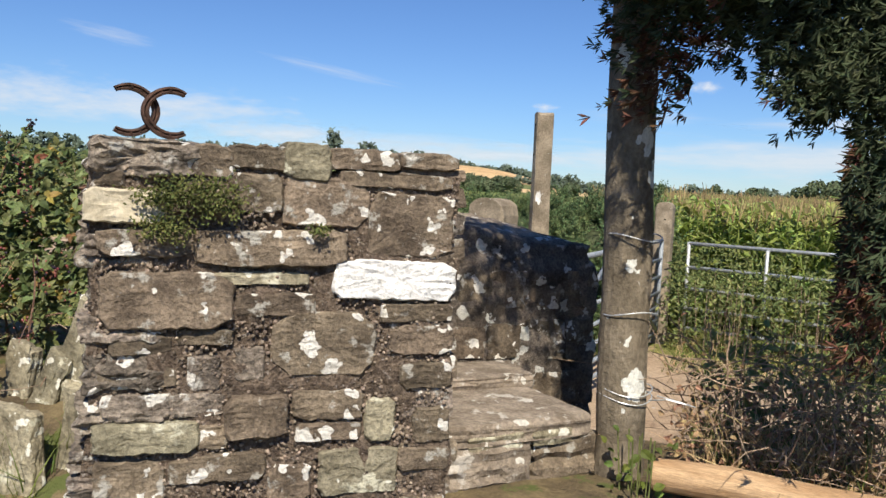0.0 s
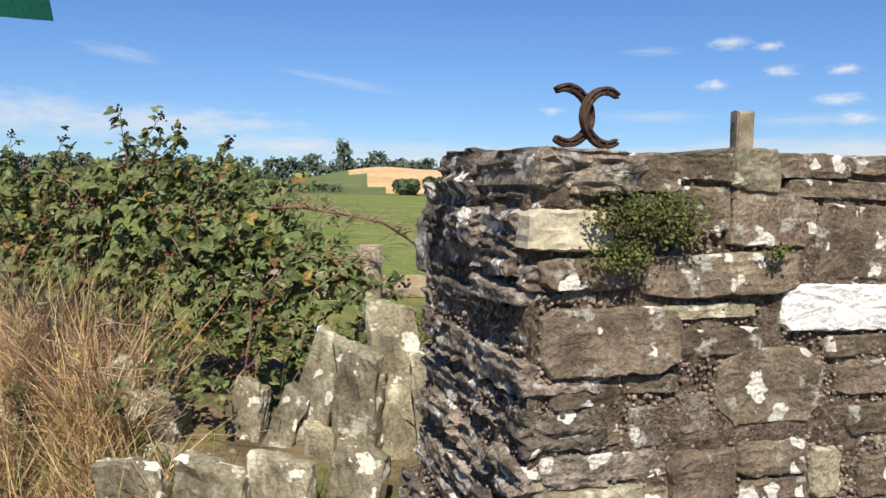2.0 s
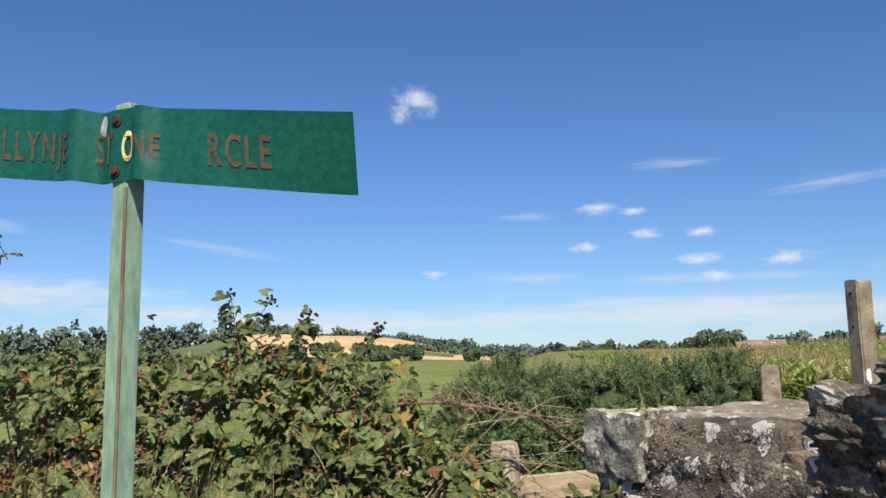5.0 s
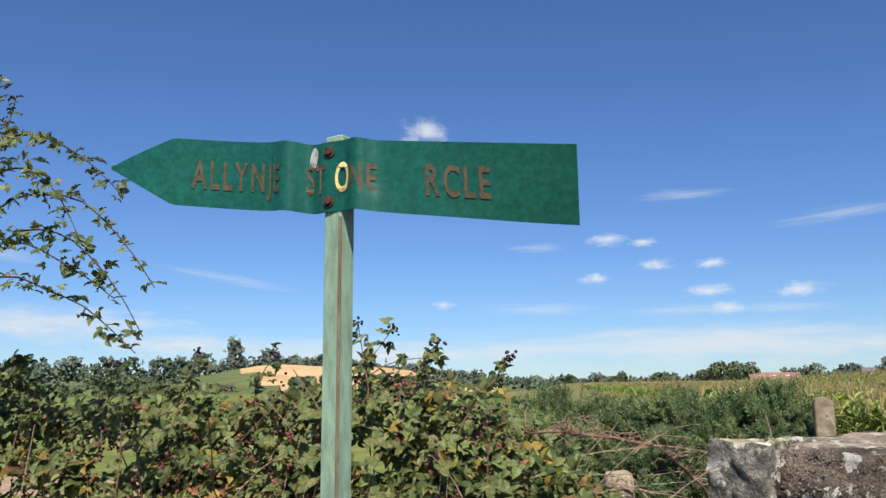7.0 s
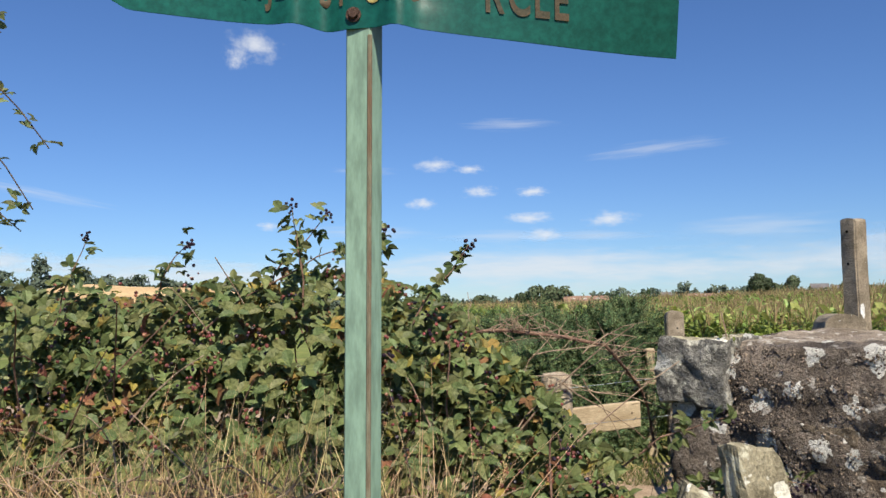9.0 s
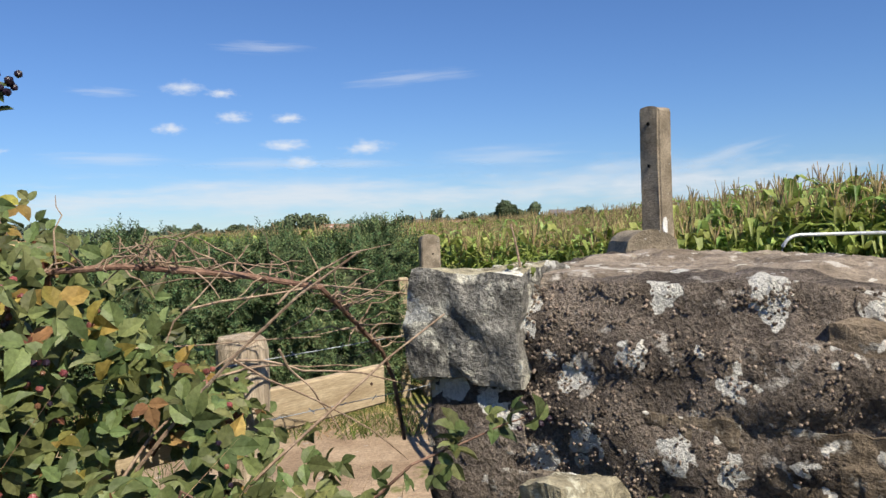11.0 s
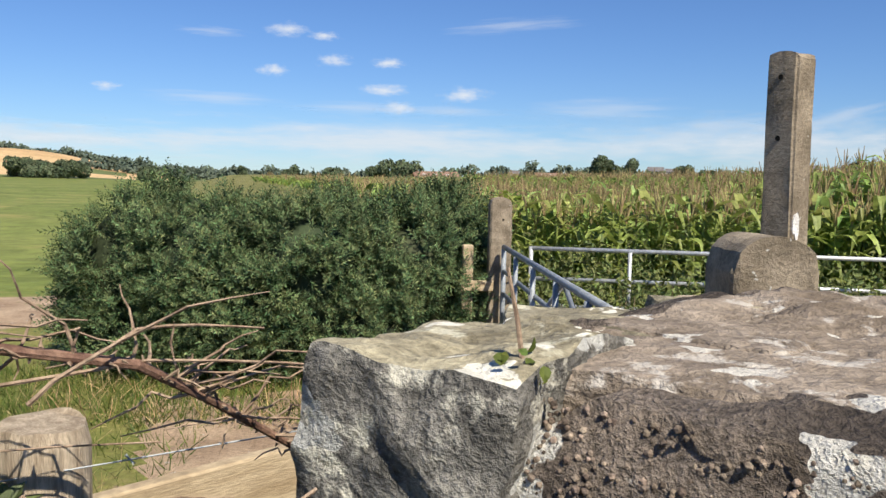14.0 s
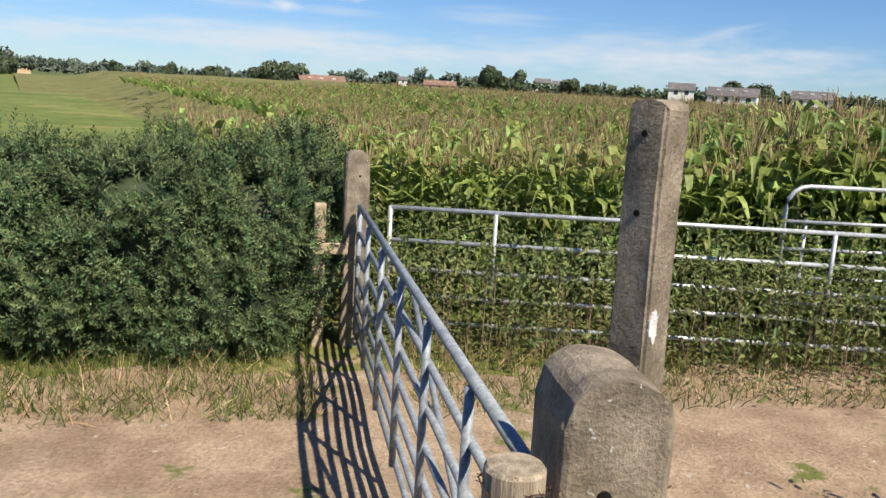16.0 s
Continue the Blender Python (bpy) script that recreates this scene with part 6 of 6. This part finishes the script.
def build_maize():
    rng = np.random.default_rng(61)
    # the front row, plant by plant
    protos = []
    for s, l, t in VARIANTS:
        protos.append([mesh("stalk", *s, M_MAIZE), mesh("foliage", *l, M_MAIZE), mesh("tassel", *t, M_TASSEL)])
    for i in range(90):
        x = -2.0 + 0.10 * i
        y = front_line(x) + rng.normal() * 0.08
        h = maize_height(x, y) * rng.uniform(0.9, 1.06)
        p = thing("maize_plant", (x, y, ground_z(x, y)), "tall green maize plant with a dry tassel", "maize", "front row of maize", turn=rng.uniform(0, 360))
        p.scale = (h, h, h)
        for me, nm in zip(protos[i % 5], ("stalk", "foliage", "tassel")):
            part(nm, me, p)
    # the rows behind
    pos = []
    y = 0.35
    while y < 5.0:
        x = -3.2 - 0.2 * y
        while x < 11 + y:
            pos.append((x, front_line(min(x, 9)) + y + rng.normal() * 0.06, 0))
            x += rng.uniform(0.14, 0.2) * (1 + 0.10 * y)
        y += 0.42
    pos = np.array(pos)
    stuff = thing("maize_rows", (0, 14, 0), "standing maize rows behind the gate", "maize", kind="stuff")
    pick = rng.integers(0, 5, len(pos))
    L = [[], [], []]
    for k in range(5):
        q = pos[pick == k].copy()
        h = np.array([maize_height(a, b) for a, b, _ in q]) * rng.uniform(0.88, 1.08, len(q))
        q[:, 2] = [ground_z(a, b) for a, b, _ in q]
        fr = frames_from(np.tile([0.0, 0, 1], (len(q), 1)) + rng.normal(size=(len(q), 3)) * 0.05, rng)
        for j in range(3):
            v, f = scatter(VARIANTS[k][j], fr, q - np.array([0, 14, 0]), h)
            L[j].append((v, f))
    for j, (mat, nm) in enumerate(((M_MAIZE, "stalks"), (M_MAIZE, "foliage"), (M_TASSEL, "tassels"))):
        allv, allf, off = [], [], 0
        for v, f in L[j]:
            allv.append(v)
            allf += [tuple(i + off for i in q) for q in f]
            off += len(v)
        part(nm, mesh(nm, np.concatenate(allv), allf, mat), stuff)
    # tops of the plants farther into the field
    L, H = [], []
    n = 0
    while n < 5200:
        d = 5 + 60 * rng.random() ** 1.6
        az = math.radians(rng.uniform(-15, 48))
        x, yy = -2 + (d + 7) * math.sin(az), 4 + (d + 7) * math.cos(az)
        if yy < front_line(min(x, 9)) + 4.8 or x < 0.4 - 0.24 * (yy - 11):
            continue
        L.append((x, yy, field_z(x, yy) + maize_height(min(x, 6), yy) * 0.86 - 0.12))
        H.append(rng.uniform(0.8, 1.15) * (1 + d * 0.012))
        n += 1
    fr = frames_from(np.tile([0.0, 0, 1], (n, 1)) + rng.normal(size=(n, 3)) * 0.12, rng)
    top = thing("maize_tops", (0, 30, 0), "sea of maize tops running up the field", "maize", kind="stuff")
    sprout = merge([turned(leaflet(0.34, 0.22), Matrix.Rotation(a, 4, "Z") @ Matrix.Rotation(-0.9, 4, "Y")) for a in (0.3, 2.2, 4.1, 5.4)])
    v, f = scatter(sprout, fr, np.array(L) - np.array([0, 30, 0]), H)
    part("foliage", mesh("foliage", v, f, M_MAIZE), top)
    tas = turned(VARIANTS[0][2], Matrix.Translation((0, 0, -0.72)))
    pick = rng.random(n) < 0.6
    v, f = scatter(tas, fr[pick], np.array(L)[pick] - np.array([0, 30, 0]), np.array(H)[pick] * 1.3)
    part("tassels", mesh("tassels", v, f, M_TASSEL), top)
    # closed canopy
    verts, faces = [], []
    cols, rows = 150, 120
    for j in range(rows + 1):
        d = 10 * (230 / 10) ** (j / rows)
        for i in range(cols + 1):
            az = math.radians(-16 + 68 * i / cols)
            x, yy = -2 + (d + 3) * math.sin(az), 4 + (d + 3) * math.cos(az)
            z = field_z(x, yy) + maize_height(min(x, 6), yy) * 0.84 - 0.05
            z += 0.10 * noise.noise(Vector((x * 2.5, yy * 2.5, 0))) + 0.10 * noise.noise(Vector((x * 0.7, yy * 0.7, 0)))
            edge = -2.6 - 0.24 * (yy - 11)
            z -= 1.7 * smooth(edge + 9, edge, x)
            if x < edge or yy < front_line(min(x, 9)) + 1.2 or j in (0, rows):
                z = field_z(x, yy) - 0.4
            verts.append((x, yy, z))
    for j in range(rows):
        for i in range(cols):
            a = j * (cols + 1) + i
            faces.append((a, a + 1, a + cols + 2, a + cols + 1))
    tagged(new("maize_field", mesh("maize_field", verts, faces, M_CANOPY, smooth=True)), "brown-green maize field reaching to the far farms", "maize", kind="stuff")


build_maize()


# ---- distance ----
CLUMP = merge([leaflet(1.0, 0.8, 0.2), leaflet(1.0, 0.8, -0.2, turn=2.0), leaflet(1.0, 0.8, 0.3, turn=4.1)])


def at(az, r):
    a = math.radians(az)
    return -2 + r * math.sin(a), 3 + r * math.cos(a)


def far_tree(az, r, top_el, width, seed, label="round-headed field tree far off", trunk=0.3, group="distant trees"):
    rng = np.random.default_rng(seed)
    x, y = at(az, r)
    g = field_z(x, y)
    top = 1.5 + r * math.tan(math.radians(top_el))
    h = max(2.0, top - g)
    t = thing("tree", (x, y, g), label, "tree", group)
    part("trunk", mesh("trunk", *tube([(0, 0, -0.5), (0, 0, h * 0.5), (0.05 * h, 0, h * 0.8)], [h * 0.035, h * 0.025, h * 0.008], 6), M_BARK), t)
    L, N = [], []
    for b in range(9):
        c = np.array([rng.normal() * width * 0.22, rng.normal() * width * 0.2, h * (trunk + 0.1) + rng.random() * h * (0.72 - trunk)])
        rad = width * rng.uniform(0.20, 0.30)
        c[2] = min(c[2], h - rad * 0.9)
        d = rng.normal(size=(150, 3))
        d /= np.linalg.norm(d, axis=1, keepdims=True)
        for q in d:
            L.append(c + q * rad * rng.uniform(0.75, 1.08))
            N.append(q + rng.normal(size=3) * 0.4)
    v, f = scatter(CLUMP, frames_from(N, rng), L, rng.uniform(0.05, 0.11, len(L)) * width)
    part("crown", mesh("crown", v, f, M_FARLEAF), t)


def tree_belt(az0, az1, r, el0, el1, seed, step=0.25, rough=0.4, label="belt of hedgerow trees along the far fields"):
    """A wooded hedgerow: clumps from the ground up to an uneven skyline."""
    rng = np.random.default_rng(seed)
    L, N, S = [], [], []
    az = az0
    x0, y0 = at((az0 + az1) / 2, r)
    while az < az1:
        k = (az - az0) / (az1 - az0)
        el = el0 + (el1 - el0) * k
        bump = max(0.15, 1 + rough * 2.2 * noise.noise(Vector((az * 0.9, seed, 0))) + rough * noise.noise(Vector((az * 3.1, seed, 4))))
        x, y = at(az, r * (1 + 0.02 * noise.noise(Vector((az, seed, 8)))))
        g = field_z(x, y)
        top = max(g + 1.2, 1.5 + r * math.tan(math.radians(el * bump)))
        n = int(5 + (top - g) / (r * 0.0022))
        for _ in range(n):
            L.append((x + rng.normal() * r * 0.003, y + rng.normal() * r * 0.004, g + rng.random() * (top - g)))
            N.append((rng.normal(), -0.5 + rng.normal() * 0.6, 0.5 + rng.normal() * 0.5))
            S.append(r * 0.0042 * rng.uniform(0.7, 1.3))
        az += step * 0.5
    v, f = scatter(CLUMP, frames_from(N, rng), np.array(L) - np.array([x0, y0, 0]), S)
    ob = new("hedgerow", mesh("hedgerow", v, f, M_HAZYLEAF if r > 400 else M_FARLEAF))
    ob.location = (x0, y0, 0)
    tagged(ob, label, "hedgerow", kind="stuff")


def build_distance():
    far_tree(14.1, 190, 2.15, 5.6, 401)
    far_tree(15.5, 195, 1.85, 4.8, 402)
    far_tree(0.3, 240, 1.35, 9.5, 403, "broad round clump of trees by the farm", 0.0)
    far_tree(-1.2, 245, 1.0, 6.0, 404, "broad round clump of trees by the farm", 0.0)
    far_tree(19.5, 210, 1.55, 4.8, 405)
    far_tree(20.6, 215, 1.1, 5.0, 406, trunk=0.0)
    far_tree(29.6, 230, 1.75, 8.0, 407, trunk=0.0)
    far_tree(31.6, 235, 1.95, 9.0, 408, trunk=0.0)
    far_tree(-7.2, 330, 0.95, 7.0, 409, trunk=0.05)
    far_tree(-10.2, 330, 0.85, 4.0, 410, trunk=0.1)
    far_tree(-4.2, 300, 0.75, 8.0, 411, trunk=0.0)
    far_tree(-16.2, 260, 0.55, 6.0, 412, trunk=0.0)
    for i, (az, e) in enumerate(((-23.8, 0.95), (-20.6, 0.8), (-26.6, 1.0), (-28.5, 0.8), (-22.4, 0.75))):
        far_tree(az, 300, e, 9.0, 420 + i, "hawthorn thicket at the foot of the stubble field", 0.0)
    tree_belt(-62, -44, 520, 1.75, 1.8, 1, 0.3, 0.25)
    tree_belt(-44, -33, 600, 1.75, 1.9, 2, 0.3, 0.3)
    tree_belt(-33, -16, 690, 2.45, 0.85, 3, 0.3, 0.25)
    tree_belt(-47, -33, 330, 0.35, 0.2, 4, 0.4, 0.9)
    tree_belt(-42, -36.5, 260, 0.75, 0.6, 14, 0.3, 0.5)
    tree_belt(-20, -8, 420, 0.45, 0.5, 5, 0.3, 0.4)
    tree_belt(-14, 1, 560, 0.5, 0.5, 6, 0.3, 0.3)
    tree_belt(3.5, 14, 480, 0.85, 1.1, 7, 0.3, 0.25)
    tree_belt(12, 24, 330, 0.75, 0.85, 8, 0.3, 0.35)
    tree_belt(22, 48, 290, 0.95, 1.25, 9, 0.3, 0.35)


build_distance()


def house(az, r, width, depth, eaves, ridge, wall, roof, label, windows, turn=0.0, gable_white=False):
    x, y = at(az, r)
    g = field_z(x, y)
    h = thing("house", (x, y, g - 0.3), label, "house", "distant houses", turn=-az + turn)
    ez, rz = 1.5 + r * math.tan(math.radians(eaves)) - g + 0.3, 1.5 + r * math.tan(math.radians(ridge)) - g + 0.3
    w, d = width / 2, depth / 2
    wv = [(-w, -d, 0), (w, -d, 0), (w, d, 0), (-w, d, 0), (-w, -d, ez), (w, -d, ez), (w, d, ez), (-w, d, ez), (-w, 0, rz - 0.1), (w, 0, rz - 0.1)]
    wf = [(0, 1, 5, 4), (2, 3, 7, 6), (1, 2, 6, 9, 5), (3, 0, 4, 8, 7)]
    part("wall", mesh("wall", wv, wf, [wall, M_RENDER], [0, 0, 1 if gable_white else 0, 0]), h)
    o = 0.35
    rv = [(-w - o, -d - o, ez - 0.2), (w + o, -d - o, ez - 0.2), (w + o, 0, rz), (-w - o, 0, rz), (-w - o, d + o, ez - 0.2), (w + o, d + o, ez - 0.2)]
    rv += [(a, b, c - 0.18) for a, b, c in rv]
    rf = [(0, 1, 2, 3), (3, 2, 5, 4), (6, 9, 8, 7), (9, 10, 11, 8), (0, 6, 7, 1), (4, 5, 11, 10), (1, 7, 8, 2), (2, 8, 11, 5), (0, 3, 9, 6), (3, 4, 10, 9)]
    roof_ob = part("roof", mesh("roof", rv, rf, roof), h)
    for k in range(windows):
        cx = -w + width * (k + 0.7) / (windows + 0.4)
        part("window", mesh("window", *slab_box(cx - 0.55, -d - 0.06, ez - 1.6, cx + 0.55, -d + 0.05, ez - 0.5, 0.02), M_DARKGLASS), h)
    if windows > 2:
        for k in range(3):
            cx, t = -w * 0.6 + k * w * 0.55, 0.55
            yy, zz = -d * (1 - t), ez + (rz - ez) * t
            part("skylight", mesh("skylight", *slab_box(cx - 0.45, yy - 0.35, zz - 0.05, cx + 0.45, yy + 0.35, zz + 0.22, 0.02), M_RENDER), roof_ob)


house(2.7, 240, 12.5, 6.5, 0.22, 0.72, M_BRICK, M_ROOF, "long brick farmhouse with a brown tiled roof", 4, 12, True)
house(10.7, 380, 14, 7, 0.5, 0.78, M_BRICK, M_ROOF, "low farm range with a reddish roof", 3)
house(13.0, 360, 10, 7, 0.45, 0.66, M_RENDER, M_GREYROOF, "low grey-roofed farm building", 2)
house(8.2, 400, 4, 5, 0.7, 0.9, M_RENDER, M_GREYROOF, "small white cottage on the green hill", 1)
house(17.6, 400, 7, 6, 1.05, 1.3, M_RENDER, M_GREYROOF, "white bungalow among trees", 2)
house(18.6, 410, 5, 6, 1.0, 1.2, M_RENDER, M_GREYROOF, "white bungalow among trees", 2)
house(26.6, 250, 7, 6, 1.15, 1.55, M_RENDER, M_GREYROOF, "white rendered house with a grey roof", 2)
house(29.8, 210, 11, 6, 0.95, 1.45, M_RENDER, M_GREYROOF, "long white bungalow with a grey slate roof", 4, -6)
house(34.5, 220, 9, 6, 1.0, 1.45, M_RENDER, M_GREYROOF, "long white bungalow with a grey slate roof", 3)


# ---- clouds, far beyond the hills ----
def cloud_material(name, bright, soft, scale):
    m = bpy.data.materials.new(name)
    m.use_nodes = True
    nt = m.node_tree
    n, l = nt.nodes, nt.links
    n.remove(n["Principled BSDF"])
    co = n.new("ShaderNodeTexCoord")
    ln = n.new("ShaderNodeVectorMath")
    ln.operation = "LENGTH"
    l.new(co.outputs["Object"], ln.inputs[0])
    add = n.new("ShaderNodeVectorMath")
    add.operation = "MULTIPLY_ADD"
    info = n.new("ShaderNodeObjectInfo")
    add.inputs[1].default_value = scale
    l.new(co.outputs["Object"], add.inputs[0])
    l.new(info.outputs["Location"], add.inputs[2])
    nz = n.new("ShaderNodeTexNoise")
    nz.inputs["Scale"].default_value, nz.inputs["Detail"].default_value, nz.inputs["Roughness"].default_value = 1.0, 6, 0.6
    l.new(add.outputs[0], nz.inputs["Vector"])
    s = n.new("ShaderNodeMath")
    s.operation = "MULTIPLY_ADD"
    s.inputs[1].default_value = -0.75
    l.new(ln.outputs["Value"], s.inputs[0])
    l.new(nz.outputs["Fac"], s.inputs[2])
    r = n.new("ShaderNodeMapRange")
    r.interpolation_type = "SMOOTHSTEP"
    r.inputs["From Min"].default_value, r.inputs["From Max"].default_value, r.inputs["To Max"].default_value = -0.12, 0.62, soft
    l.new(s.outputs[0], r.inputs["Value"])
    em = n.new("ShaderNodeEmission")
    em.inputs["Color"].default_value, em.inputs["Strength"].default_value = (0.93, 0.96, 1.0, 1), bright
    tr = n.new("ShaderNodeBsdfTransparent")
    mx = n.new("ShaderNodeMixShader")
    l.new(r.outputs["Result"], mx.inputs[0])
    l.new(tr.outputs[0], mx.inputs[1])
    l.new(em.outputs[0], mx.inputs[2])
    l.new(mx.outputs[0], n["Material Output"].inputs["Surface"])
    return m


CLOUD_BRIGHT = 0.70
M_PUFF = cloud_material("cloud_puff", CLOUD_BRIGHT, 0.8, (2.2, 1.6, 1))
M_WISP = cloud_material("cloud_wisp", CLOUD_BRIGHT * 0.95, 0.34, (1.6, 3.0, 1))
M_BAND = cloud_material("cloud_band", CLOUD_BRIGHT * 0.95, 0.75, (7.0, 3.2, 1))


def cloud(az, el, wide, high, mat, roll=0.0, label="small white fair-weather cloud"):
    R = 3600.0
    a, e = math.radians(az), math.radians(el)
    p = Vector((math.sin(a) * math.cos(e), math.cos(a) * math.cos(e), math.sin(e))) * R
    me = mesh("cloud", [(-1, -1, 0), (1, -1, 0), (1, 1, 0), (-1, 1, 0)], [(0, 1, 2, 3)], mat)
    ob = new("cloud", me)
    k = R * math.radians(1) / 2
    ob.matrix_basis = look(p, (0, 0, 0), roll) @ Matrix.Diagonal((wide * k * 1.5, high * k * 1.5, 1, 1))
    tagged(ob, label, "cloud", "clouds", "structure")


for az, el, w, h in ((-19.6, 17.5, 3.2, 1.9), (-20.8, 16.6, 1.6, 1.3), (-7.2, 9.8, 2.9, 0.9), (-4.8, 9.5, 1.9, 0.6), (-4.1, 7.95, 2.3, 0.85), (-0.5, 7.9, 2.2, 0.7), (-8.1, 7.2, 2.0, 0.8),
                     (-0.7, 6.1, 3.0, 0.8), (4.7, 5.9, 3.2, 1.0), (-18.5, 5.6, 1.7, 0.6), (0.2, 4.95, 2.2, 0.9)):
    cloud(az, el, w, h, M_PUFF)
for az, el, w, h, ro in ((-33.2, 7.4, 8, 0.8, 9), (-2.5, 4.9, 9, 0.8, 0), (4, 4.8, 7, 0.8, 0), (-2, 12.5, 6, 0.8, 0), (-12, 9.4, 4, 0.6, 0), (22, 4.1, 10, 1.2, -6), (29, 4.7, 6, 0.9, -14), (14, 5.0, 10, 1.6, 0), (-12, 5.2, 9, 1.0, 0), (-47, 8.5, 5, 1.0, 8), (-28, 3.0, 14, 1.2, 0), (8, 10.5, 8, 1, -4)):
    cloud(az, el, w, h, M_WISP, ro, "thin streak of high cloud")
for az, el, w, h in ((-45, 4.2, 20, 2.6), (-57, 4.6, 22, 3.4), (-36, 3.0, 12, 1.6), (-1, 2.6, 40, 3.0), (26, 2.9, 30, 3.2), (-24, 2.2, 26, 2.0)):
    cloud(az, el, w, h, M_BAND, 0, "long bank of low pale cloud")
